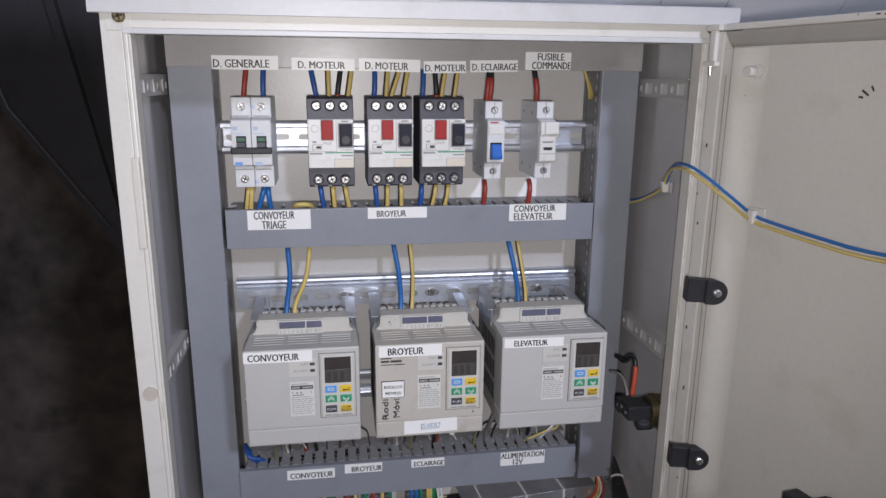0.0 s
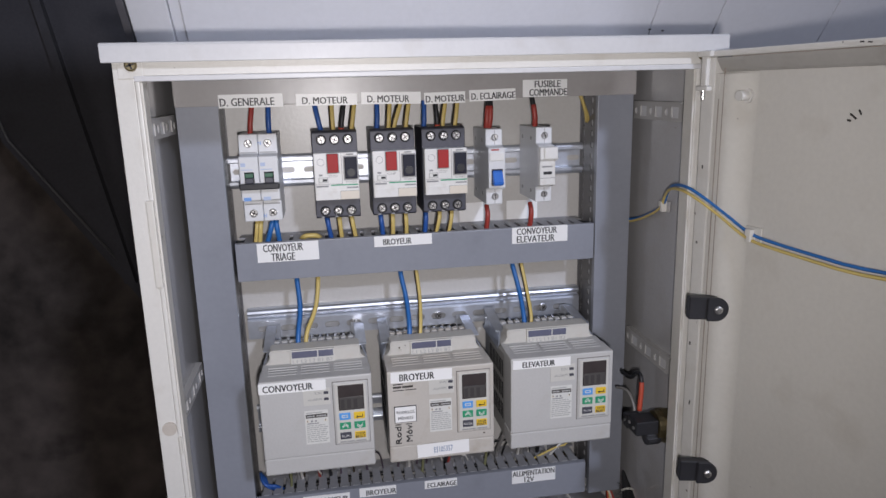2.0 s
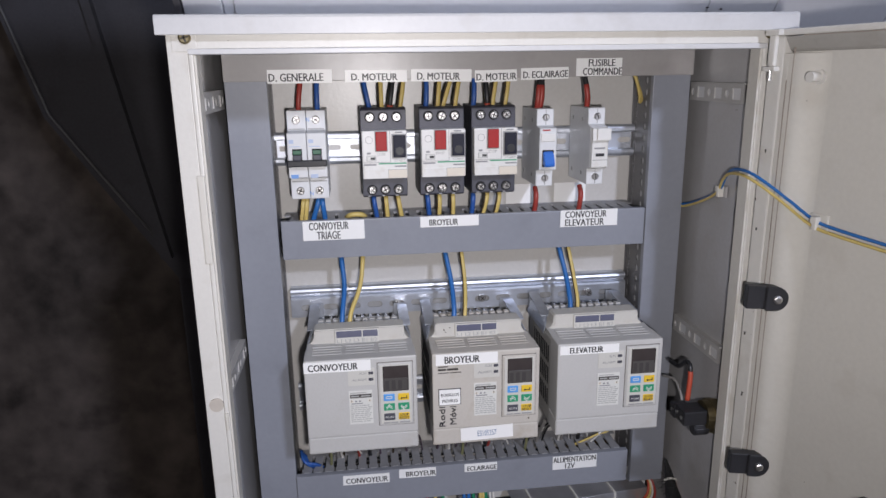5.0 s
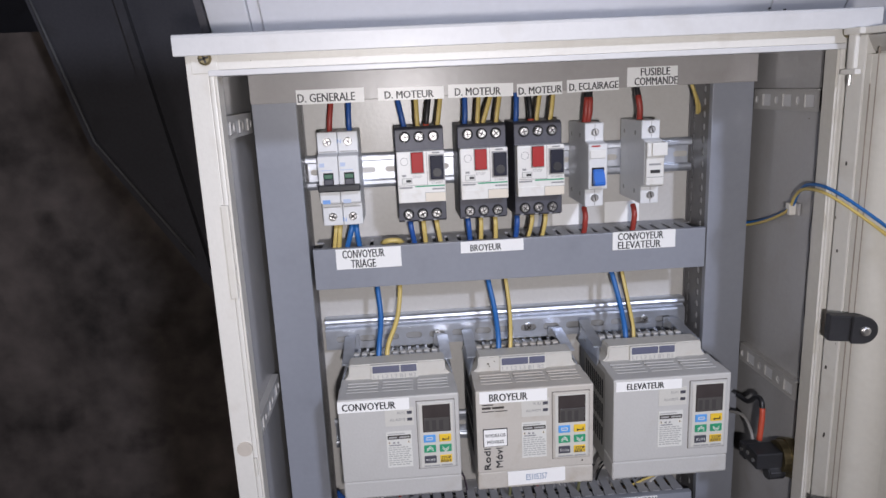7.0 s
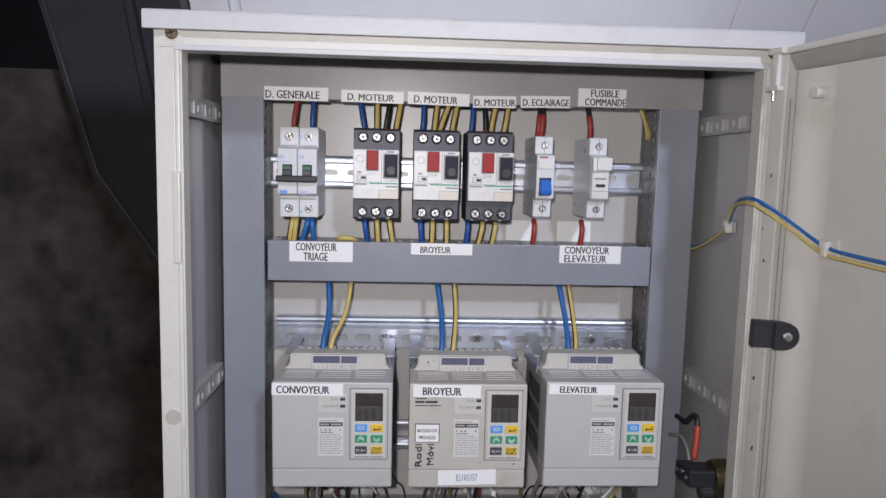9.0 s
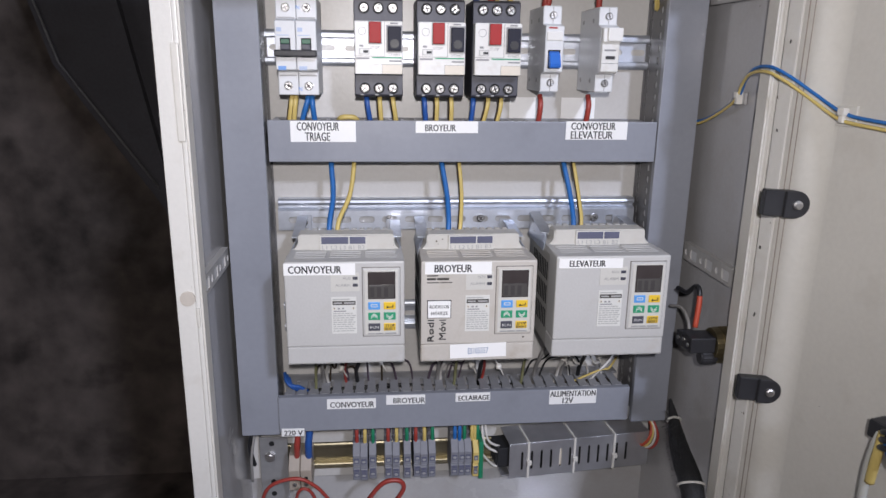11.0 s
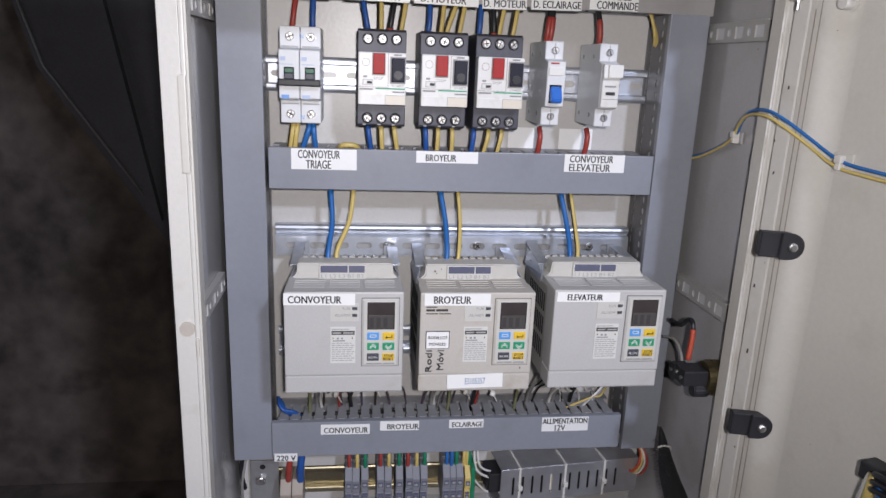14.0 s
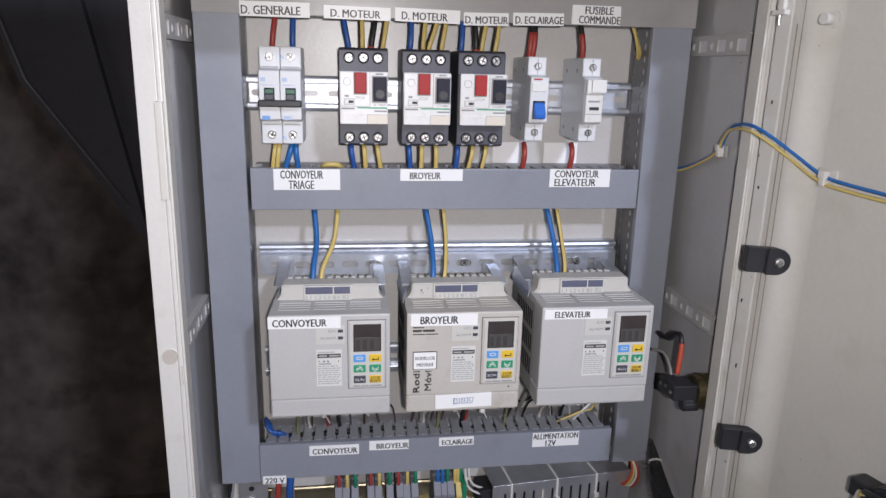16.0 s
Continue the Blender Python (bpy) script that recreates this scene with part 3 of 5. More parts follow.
for x0, x1 in ((0.052, 0.080), (0.108, 0.145)):
    boxpart("paper_sticker", (x0, x1, -0.0006, 0.0, 0.493, 0.516), PAPER, mplate, 0, "blank white sticker")


# ---- rails ----
def din_rail(place, length, material, label, pitch=0.025, slotted=True):
    """35 mm top-hat rail with slots through its web. Local x along it, y towards the plate at 0."""
    r = thing("din_rail", label, "rail", place)
    bm = B()
    place_f = lambda u, v, w: (u, -0.0012 + w, v)
    k = int(length / pitch)
    if not slotted:
        box(bm, -length / 2, length / 2, -0.0012, 0.0, -0.0094, 0.0094)
    for i in range(k if slotted else 0):
        a = -length / 2 + i * pitch
        holed(bm, a, a + pitch, -0.0094, 0.0094, stadium(a + pitch / 2, 0, 0.0155, 0.0060), 0.0012, place_f)
    bmesh.ops.remove_doubles(bm, verts=bm.verts, dist=1e-6)
    bmesh.ops.recalc_face_normals(bm, faces=bm.faces)
    part("web", bm, material, r)
    lip = [(-0.0002, 0.0095), (-0.0074, 0.0095), (-0.0080, 0.0106), (-0.0079, 0.0137), (-0.0075, 0.0152), (-0.0065, 0.0166), (-0.0050, 0.0175), (-0.0045, 0.0166), (-0.0057, 0.0156), (-0.0064, 0.0140), (-0.0064, 0.0108), (-0.0002, 0.0106)]
    for e in (-1, 1):
        part("lip", prism(B(), [(y, e * z) for y, z in lip], -length / 2, length / 2, "x"), material, r)
    return r


din_rail((0, 0.1795, 1.493), 0.40, ZINC, "slotted zinc-plated rail carrying the breakers")
din_rail((0, 0.1795, 1.206), 0.385, ZINC, "slotted zinc-plated rail behind the drives")
din_rail((-0.083, 0.1795, 1.031), 0.290, CHROMATE, "yellow chromated rail carrying the terminal blocks", slotted=False)

# ribbed channel above the drives
chan = thing("slotted_channel", "ribbed zinc-plated channel with slots and screws above the drives", "rail", (0, 0.18, 1.32))
bm = prism(B(), [(-0.0005, 0.0194), (-0.010, 0.0194), (-0.0125, 0.0179), (-0.0135, 0.0156), (-0.0125, 0.0134), (-0.009, 0.0122), (-0.009, 0.0103), (-0.0135, 0.0092), (-0.0148, 0.0073), (-0.0148, 0.0050), (-0.0136, 0.0050), (-0.0136, 0.0073), (-0.0126, 0.0082), (-0.0078, 0.0096), (-0.0078, 0.0130), (-0.0113, 0.0141), (-0.0123, 0.0156), (-0.0113, 0.0172), (-0.010, 0.0185), (-0.0005, 0.0185)], -0.193, 0.193, "x")
part("ribbed_top", bm, ZINC, chan)
bm = B()
pf = lambda u, v, w: (u, -0.0148 + w, v)
for i in range(15):
    a = -0.18625 + i * 0.0245
    holed(bm, a, a + 0.0245, -0.012, 0.0049, stadium(a + 0.01225, -0.0025, 0.0168, 0.0070), 0.0012, pf)
box(bm, -0.193, -0.18625, -0.0148, -0.0136, -0.012, 0.0049)
box(bm, 0.18125, 0.193, -0.0148, -0.0136, -0.012, 0.0049)
box(bm, -0.193, 0.193, -0.0148, -0.0005, -0.0134, -0.0121)
bmesh.ops.recalc_face_normals(bm, faces=bm.faces)
part("slotted_web", bm, ZINC, chan)
# Added grey strip behind the slots that makes their insides look shaded.
boxpart("web_shade_strip", (-0.1925, 0.1925, -0.0085, -0.0070, -0.0119, 0.0075), DULL, chan)
for x in (-0.168, -0.076, 0.022, 0.148):
    screw_head(chan, x, -0.0162, -0.0015, 0.0042, True)


# ---- cable ducts ----
def duct(place, length, label, pitch=0.0125, depth=0.056, upright=False, cover=None):
    """Slotted PVC duct: base, fingers with holes at their root, clip-on cover. Local x along it, front face at y=0, height 0.040."""
    d = thing("cable_duct", label, "cable duct", place)
    if upright:
        d.rotation_euler = (0, radians(90), 0)
    H = 0.0200
    bm = B()
    box(bm, -length / 2, length / 2, depth - 0.0015, depth, -H + 0.001, H - 0.001)
    for s in (-1, 1):
        z0, z1 = sorted((s * (H - 0.0016), s * (H - 0.0032)))
        if not upright:
            box(bm, -length / 2, length / 2, depth - 0.016, depth - 0.0016, z0, z1)
        k = int(length / pitch)
        if upright:
            zz = s * (H - 0.0024)
            place_u = lambda u, v, w: (u, v, zz - s * w)
            for i in range(k):
                a = -length / 2 + i * pitch
                holed(bm, a, a + pitch, 0.0025, depth - 0.0185, stadium(a + pitch / 2, 0.0225, 0.0074, 0.0062), 0.0010, place_u)
                holed(bm, a, a + pitch, depth - 0.0185, depth - 0.002, stadium(a + pitch / 2, 0.0460, 0.0095, 0.0036), 0.0010, place_u)
            continue
        off = (length - k * pitch) / 2
        for i in range(k):
            a = -length / 2 + off + i * pitch
            g = 0.0018
            box(bm, a + g, a + pitch - g, depth - 0.042, depth - 0.016, z0, z1)
            box(bm, a + 0.0006, a + pitch - 0.0006, 0.0025, depth - 0.042, z0, z1)
    # Upright ducts get a darker trunking colour than the level ones.
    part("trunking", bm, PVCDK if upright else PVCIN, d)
    # Pale dashes paint the light caught along the finger edges.
    if not upright and cover is None:
        bm = B()
        for i in range(int(length / pitch)):
            a = -length / 2 + (length - int(length / pitch) * pitch) / 2 + i * pitch
            box(bm, a + 0.0030, a + pitch - 0.0030, 0.0073, 0.0086, H - 0.0016, H - 0.0004)
        part("edge_glints", bm, GREYP, d, "pale dashes painted for light caught on the finger edges")
    # Pale sheets added behind the slots in place of light coming through.
    if upright:
        for s in (-1, 1):
            z0, z1 = sorted((s * (H - 0.0037), s * (H - 0.0043)))
            boxpart("slot_light_sheet", (-length / 2, length / 2, 0.012, 0.052, z0, z1), LIDWHITE, d, 0.0, "added pale sheet for the light seen through the slots")
    bm = B()
    box(bm, -length / 2, length / 2, 0.0, 0.0018, -H, H, 0.0007, 2)
    for s in (-1, 1):
        z0, z1 = sorted((s * H, s * (H - 0.0014)))
        box(bm, -length / 2, length / 2, 0.0016, 0.0070, z0, z1)
    part("cover", bm, cover or PVC, d)
    return d


D1 = duct((0, 0.123, 1.5835), 0.474, "warm grey plastic cable duct with printed labels at the top", cover=PVCWARM)
D2 = duct((0, 0.123, 1.4050), 0.386, "grey slotted cable duct with printed labels under the breakers")
D3 = duct((-0.004, 0.119, 1.1150), 0.384, "grey slotted cable duct with printed labels under the drives", depth=0.060)
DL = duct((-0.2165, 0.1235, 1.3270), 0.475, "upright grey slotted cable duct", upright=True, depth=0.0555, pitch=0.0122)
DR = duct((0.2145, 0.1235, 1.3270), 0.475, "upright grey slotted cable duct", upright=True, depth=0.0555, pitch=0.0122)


def duct_fill(d, length, seed):
    """Wires lying inside a level duct, seen through its slots."""
    rng = random.Random(seed)
    for k, m in enumerate((W_BLACK, W_BROWN, W_BLACK, W_BLACK, W_BROWN, W_BLACK, W_GREY, W_BROWN, W_BLACK, W_BLACK)):
        pts = [(-length / 2 + 0.006 + j * (length - 0.012) / 9, 0.014 + 0.0030 * k + rng.uniform(-0.004, 0.004), rng.uniform(0.004, 0.0115)) for j in range(10)]
        part("inner_wire", tube(B(), pts, 0.0022, 6, 3), m, d)


for d, length, seed in ((D2, 0.386, 1), (D3, 0.384, 2)):
    duct_fill(d, length, seed)


def tape(d, x0, x1, z0, z1, lines, tilt=0.0):
    """Label tape on a level duct, in the room's x and z."""
    c = d.location
    sticker(d, x0 - c.x, x1 - c.x, z0 - c.z, z1 - c.z, -0.0003, lines, tilt)


one = lambda s, a=0.06, b=0.94: [(s, a, b, 0.14, 0.72)]
two = lambda s, t, a=0.06, b=0.94, c=0.06, d=0.94: [(s, a, b, 0.54, 0.94), (t, c, d, 0.05, 0.46)]

tape(D1, -0.1955, -0.1340, 1.5615, 1.5745, one("D. GENERALE", 0.02, 0.86))
tape(D1, -0.1215, -0.0610, 1.5615, 1.5730, one("D. MOTEUR", 0.10, 0.84), 0.6)
tape(D1, -0.0570, 0.0035, 1.5610, 1.5730, one("D. MOTEUR", 0.10, 0.80), 1.0)
tape(D1, 0.0070, 0.0495, 1.5600, 1.5715, one("D. MOTEUR", 0.03, 0.98), -0.8)
tape(D1, 0.0540, 0.1030, 1.5615, 1.5730, one("D. ECLAIRAGE", 0.04, 0.98), -1.0)
tape(D1, 0.1110, 0.1590, 1.5640, 1.5815, two("FUSIBLE", "COMMANDE", 0.26, 0.84, 0.14, 0.99))
tape(D2, -0.1715, -0.1090, 1.4045, 1.4245, two("CONVOYEUR", "TRIAGE", 0.10, 0.74, 0.22, 0.60))
tape(D2, -0.0510, 0.0105, 1.4135, 1.4250, one("BROYEUR", 0.15, 0.64))
tape(D2, 0.0990, 0.1620, 1.4075, 1.4255, two("CONVOYEUR", "ELEVATEUR", 0.08, 0.80, 0.08, 0.76))
tape(D3, -0.1450, -0.0930, 1.1205, 1.1320, one("CONVOYEUR", 0.06, 0.96), 0.6)
tape(D3, -0.0820, -0.0400, 1.1235, 1.1345, one("BROYEUR", 0.18, 0.99), 0.6)
tape(D3, -0.0070, 0.0310, 1.1245, 1.1345, one("ECLAIRAGE", 0.08, 0.97))
tape(D3, 0.0970, 0.1500, 1.1175, 1.1345, two("ALLIMENTATION", "12V", 0.01, 0.97, 0.28, 0.50))
tape(D3, -0.1940, -0.1700, 1.0900, 1.0990, [("220 V", 0.10, 0.92, 0.1, 0.8)], 1.0)

RAILY = 0.172


# ---- breakers ----
def stepped(bm, x0, x1, z_low, z_high, nose_low, nose_high, y_base, y_nose, y_back):
    """The side outline of a modular breaker, drawn out over its width."""
    prism(bm, [(y_back, z_low), (y_base, z_low), (y_base, nose_low), (y_nose, nose_low + 0.002), (y_nose, nose_high - 0.002), (y_base, nose_high), (y_base, z_high), (y_back, z_high)], x0, x1, "x")
    return bm


def main_switch(place):
    """Two-pole breaker: two modules, linked green toggles, blue print, four screws."""
    t = thing("main_breaker", "light grey two-pole main circuit breaker with linked toggles", "circuit breaker", place)
    for k in (0, 1):
        bm = stepped(B(), -0.0187 + k * 0.0188, -0.0003 + k * 0.0188, -0.0435, 0.0435, -0.0225, 0.0245, -0.055, -0.067, 0.0)
        bmesh.ops.bevel(bm, geom=[e for e in bm.edges], offset=0.0007, segments=1, affect="EDGES")
        m = part("pole", bm, GREYP, t)
        xc = -0.0095 + k * 0.0188
        screw_head(m, xc, -0.0555, 0.0345, 0.0040, True)
        screw_head(m, xc, -0.0555, -0.0350, 0.0040, True)
        boxpart("toggle_slot", (xc - 0.0046, xc + 0.0046, -0.0674, -0.0668, -0.0095, 0.0075), HOLE, m)
        boxpart("toggle", (xc - 0.0040, xc + 0.0040, -0.0725, -0.0672, -0.0030, 0.0022), ANTHRA, m, 0.0008, "dark toggle with a green mark")
        boxpart("toggle_mark", (xc - 0.0038, xc + 0.0038, -0.0700, -0.0672, 0.0024, 0.0064), GREENT, m, 0.0005, "green toggle face")
        bars(m, [(xc - 0.0075, xc + 0.0035, 0.0095, 0.0102), (xc - 0.0075, xc - 0.003, 0.0130, 0.0165)], -0.0672, PALEINK)
        bars(m, [(xc - 0.007, xc + 0.000, -0.0208, -0.0172)], -0.0672, PALEINK if k else BLUEINK)
        for z in (0.0262, -0.0252):
            bars(m, [(xc - 0.0078, xc + 0.0078, z - 0.0010, z)], -0.0556, MIDGREY, "seam")
    boxpart("toggle_link", (-0.0190, 0.0190, -0.0760, -0.0680, -0.0090, -0.0030), BLACK, t, 0.0012, "black bar linking the toggles")
    lettering("N", 0.0000, 0.0030, -0.0400, -0.0360, -0.0556, BLUEINK, t)
    lettering("N", 0.0000, 0.0030, 0.0330, 0.0365, -0.0556, BLUEINK, t)
    return t


main_switch((-0.1610, RAILY, 1.4925))


def motor_breaker(place):
    """Motor circuit breaker: dark terminal body, white front, red and black push buttons."""
    t = thing("motor_breaker", "black and white motor circuit breaker with red and black buttons", "circuit breaker", place, "motor breakers on the rail")
    bm = prism(B(), [(0.0, -0.0445), (-0.052, -0.0445), (-0.0565, -0.0425), (-0.0565, 0.0425), (-0.052, 0.0445), (0.0, 0.0445)], -0.0225, 0.0225, "x")
    bmesh.ops.bevel(bm, geom=[e for e in bm.edges], offset=0.0006, segments=1, affect="EDGES")
    part("body", bm, ANTHRA, t)
    bm = box(B(), -0.0220, 0.0220, -0.0700, -0.0563, -0.0235, 0.0235, 0.0012)
    part("front", bm, WHITEP, t)
    boxpart("flap", (-0.0216, 0.0216, -0.0706, -0.0695, -0.0232, -0.0145), WHITEP, t, 0.0003)
    boxpart("flap_tab", (0.0030, 0.0214, -0.0709, -0.0700, -0.0230, -0.0148), OLDWHITE, t, 0.0002)
    boxpart("button_well", (-0.0094, 0.0030, -0.0704, -0.0699, 0.0030, 0.0232), MIDGREY, t)
    boxpart("stop_button", (-0.0086, 0.0022, -0.0745, -0.0700, 0.0042, 0.0226), RED, t, 0.0009, "red push button")
    boxpart("start_well", (0.0070, 0.0216, -0.0703, -0.0699, -0.0040, 0.0200), FAINT, t)
    boxpart("start_button", (0.0084, 0.0204, -0.0738, -0.0700, -0.0024, 0.0188), NAVYBTN, t, 0.0009, "black push button")
    bm = disc(B(), (0.0144, -0.0741, 0.0038), 0.0040, 0.001, "y", 18)
    part("button_dot", bm, BLACK, t)
    bm = B()
    for k in range(20):
        a, b = 2 * math.pi * k / 20, 2 * math.pi * (k + 1) / 20
        c = (-0.0150, 0.0145)
        q = [bm.verts.new((c[0] + r * math.cos(s), -0.0702, c[1] + r * math.sin(s))) for r, s in ((0.0036, a), (0.0036, b), (0.0032, b), (0.0032, a))]
        bm.faces.new(q)
    part("dial_ring", bm, FAINT, t)
    for q in ((-0.0175, -0.0138, 0.0008, 0.0026), (-0.0165, -0.0145, -0.0042, -0.0028), (0.0105, 0.0175, 0.0208, 0.0222), (0.0095, 0.0208, -0.0122, -0.0108)):
        bars(t, [q], -0.0702, FAINT)
    lettering("STOP", -0.0078, 0.0008, -0.0010, 0.0014, -0.0703, FAINT, t)
    lettering("START", 0.0090, 0.0200, -0.0070, -0.0047, -0.0704, FAINT, t)
    bars(t, [(0.0052, 0.0056, -0.0076, 0.0230)], -0.0702, FAINT, "front_seam")
    bars(t, [(-0.0216, 0.0052, -0.0076, -0.0072)], -0.0702, FAINT, "front_seam")
    bars(t, [(-0.0180, -0.0085, -0.0060, -0.0005)], -0.0701, PRINT, "rating_window")
    bars(t, [(-0.0172, -0.0093, -0.0053, -0.0012)], -0.0703, INFO, "rating_card")
    bars(t, [(-0.0140, -0.0095, -0.0045, -0.0022)], -0.0705, INK, "indicator")
    bars(t, [(0.0030, 0.0214, -0.0148, -0.0144), (0.0027, 0.0031, -0.0230, -0.0144)], -0.0710, PRINT, "tab_joint")
    bars(t, [(-0.0060, 0.0210, -0.0092, -0.0080)], -0.0702, GREENK, "green_line")
    bars(t, [(-0.0205, -0.0085, -0.0102, -0.0086)], -0.0702, FAINT, "maker_mark")
    for x in (-0.0132, 0.0, 0.0132):
        for z in (0.0355, -0.0365):
            part("terminal_well", disc(B(), (x, -0.0562, z), 0.0052, 0.0012, "y", 18), HOLE, t)
            screw_head(t, x, -0.0575, z, 0.0037, True)
    bars(t, [(x - 0.002, x + 0.001, -0.0432, -0.0421) for x in (-0.0155, -0.0015, 0.012)], -0.0566, MIDGREY, "terminal_mark")
    return t


MB = motor_breaker((-0.0862, RAILY, 1.4925))
copy_thing(MB, pose(-0.0282, RAILY, 1.4925))
copy_thing(MB, pose(0.0245, RAILY, 1.4925, 0, 0, 0))


def one_pole(place, label, fuse=False):
    """One-module breaker or fuse holder, seen with its grey side."""
    t = thing("fuse_holder" if fuse else "lighting_breaker", label, "fuse holder" if fuse else "circuit breaker", place)
    bm = stepped(B(), -0.0088, 0.0088, -0.0385, 0.0400, -0.0220, 0.0235, -0.0610, -0.0735 if not fuse else -0.0700, 0.0)
    bmesh.ops.bevel(bm, geom=[e for e in bm.edges], offset=0.0007, segments=1, affect="EDGES")
    part("housing", bm, GREYP, t)
    for s in (1, -1):
        for y in (-0.044, -0.012):
            part("rivet", disc(B(), (-0.00885, y, 0.028 * s), 0.0022, 0.0006, "x", 12), MIDGREY, t)
    for z in (0.0315, -0.0300):
        screw_head(t, 0.0005, -0.0615, z, 0.0036, False)
        bars(t, [(0.0002, 0.0008, z + 0.004, z + 0.0075), (0.0002, 0.0008, z - 0.0075, z - 0.004)], -0.0611, MIDGREY, "seam")
    if not fuse:
        boxpart("toggle_slot", (-0.0058, 0.0058, -0.0740, -0.0733, -0.0170, 0.0000), HOLE, t)
        bm = prism(B(), [(-0.0735, -0.001), (-0.0770, -0.003), (-0.0825, -0.0135), (-0.0805, -0.0165), (-0.0735, -0.0155)], -0.0052, 0.0052, "x")
        bmesh.ops.bevel(bm, geom=[e for e in bm.edges], offset=0.0008, segments=2, affect="EDGES")
        part("toggle", bm, BLUET, t, "blue toggle")
        boxpart("window", (-0.0075, 0.0070, -0.0752, -0.0735, 0.0085, 0.0165), WHITEP, t, 0.0006)
        bars(t, [(-0.0060, 0.0020, 0.0190, 0.0203)], -0.0738, RED, "red_print")
    else:
        bm = prism(B(), [(-0.0700, 0.021), (-0.0760, 0.0205), (-0.0770, 0.008), (-0.0745, 0.006), (-0.0745, -0.019), (-0.0700, -0.021)], -0.0085, 0.0085, "x")
        bmesh.ops.bevel(bm, geom=[e for e in bm.edges], offset=0.0007, segments=1, affect="EDGES")
        part("drawer", bm, WHITEP, t, "white fuse drawer")
        boxpart("drawer_grip", (-0.0045, 0.0095, -0.0795, -0.0768, 0.0085, 0.0205), WHITEP, t, 0.0008)
        bars(t, [(-0.0060, 0.0050, -0.0005, 0.0012)], -0.0747, FAINT)
        boxpart("marker", (-0.0045, 0.0045, -0.0752, -0.0744, -0.0078, -0.0048), INK, t)
        bars(t, [(-0.0078, 0.0078, -0.0118, -0.0112)], -0.0747, MIDGREY, "seam")
    return t


one_pole((0.0768, RAILY, 1.4930), "grey one-pole lighting breaker with a blue toggle")
one_pole((0.1305, RAILY, 1.4930), "grey one-pole fuse holder with a white drawer", True)


# ---- drives ----
def drive(place, title, text_from, text_to, plastic):
    """Frequency drive: front cover, louvred top, terminal cover, side bracket, heatsink, keypad."""
    t = thing("frequency_drive", f"beige-grey frequency drive with keypad, labelled {title}", "frequency drive", place, "drives in a row")
    W = 0.0535
    bm = box(B(), -W, W, 0.0, 0.028, 0.0182, 0.0990, 0.0016)
    part("front_cover", bm, plastic, t)
    bm = prism(B(), [(0.0008, 0.0012), (0.0008, 0.0176), (0.028, 0.0176), (0.028, 0.0), (0.0030, 0.0)], -W, W, "x")
    bmesh.ops.bevel(bm, geom=[e for e in bm.edges], offset=0.0010, segments=1, affect="EDGES")
    part("lower_cover", bm, plastic, t)
    body = boxpart("body", (-W + 0.0006, W - 0.0006, 0.0282, 0.1000, 0.0005, 0.0930), DRIVEDK, t, 0.001)
    for s in (-1, 1):
        a, b = sorted((s * (W - 0.0008), s * (W - 0.0002)))
        for row in range(3):
            for k in range(9):
                y = 0.034 + k * 0.0068
                z = 0.018 + row * 0.024
                boxpart("vent_slit", (a, b, y, y + 0.0030, z, z + 0.018), HOLE, body)
    # louvred top behind the front edge
    bm = prism(B(), [(0.002, 0.0920), (0.002, 0.0978), (0.047, 0.0984), (0.047, 0.0920)], -W + 0.001, W - 0.001, "x")
    top = part("louvred_top", bm, plastic, t)
    for x0, x1 in ((-0.046, -0.018), (-0.014, 0.014), (0.018, 0.046)):
        for k in range(4):
            y = 0.0140 + k * 0.0066
            boxpart("louvre", (x0, x1, y, y + 0.0034, 0.0978, 0.0994), plastic, top)
            boxpart("slit", (x0, x1, y + 0.0036, y + 0.0054, 0.0978, 0.0986), DRIVEGAP, top)
    # terminal cover with slanted flanks and a window for the terminal marks
    bm = B()
    prism(bm, [(-0.0520, 0.0962), (0.0520, 0.0962), (0.0455, 0.1025), (0.0450, 0.1128), (-0.0450, 0.1128), (-0.0455, 0.1025)], 0.0450, 0.066, "y")
    bmesh.ops.bevel(bm, geom=[e for e in bm.edges], offset=0.0012, segments=2, affect="EDGES")
    cov = part("terminal_cover", bm, DRIVECOV, t)
    boxpart("mark_window", (-0.0245, 0.0195, 0.0425, 0.0470, 0.0972, 0.1122), KEYFRAME, cov, 0.0006)
    bars(cov, [(-0.0230, 0.0022, 0.1045, 0.1112)], 0.0423, NAVY, "mark_field")
    bars(cov, [(0.0034, 0.0182, 0.1045, 0.1112)], 0.0423, NAVY, "mark_field")
    lettering("L1 L2 L3 B1 B2", -0.0225, 0.0175, 0.0990, 0.1028, 0.0422, MIDGREY, cov)
    bm = B()
    box(bm, -0.0460, 0.0460, 0.0662, 0.0940, 0.0880, 0.1055)
    for k in range(11):
        x = -0.0425 + k * 0.0077
        if not (-0.020 < x < 0.020):
            box(bm, x, x + 0.0055, 0.0680, 0.0745, 0.1055, 0.1090, 0.0006, 1)
        box(bm, x, x + 0.0055, 0.0800, 0.0865, 0.1055, 0.1098, 0.0006, 1)
    part("terminal_block", bm, plastic, t, "grey comb of terminals behind the cover")
    boxpart("terminal_slot", (-0.020, 0.020, 0.0668, 0.0740, 0.1052, 0.1062), HOLE, t)
    for k in range(8):
        part("terminal_screw", disc(B(), (-0.0338 + k * 0.0077, 0.0775, 0.1062), 0.0015, 0.001, "z", 10), MIDGREY, t)
    # heatsink and bracket
    bm = B()
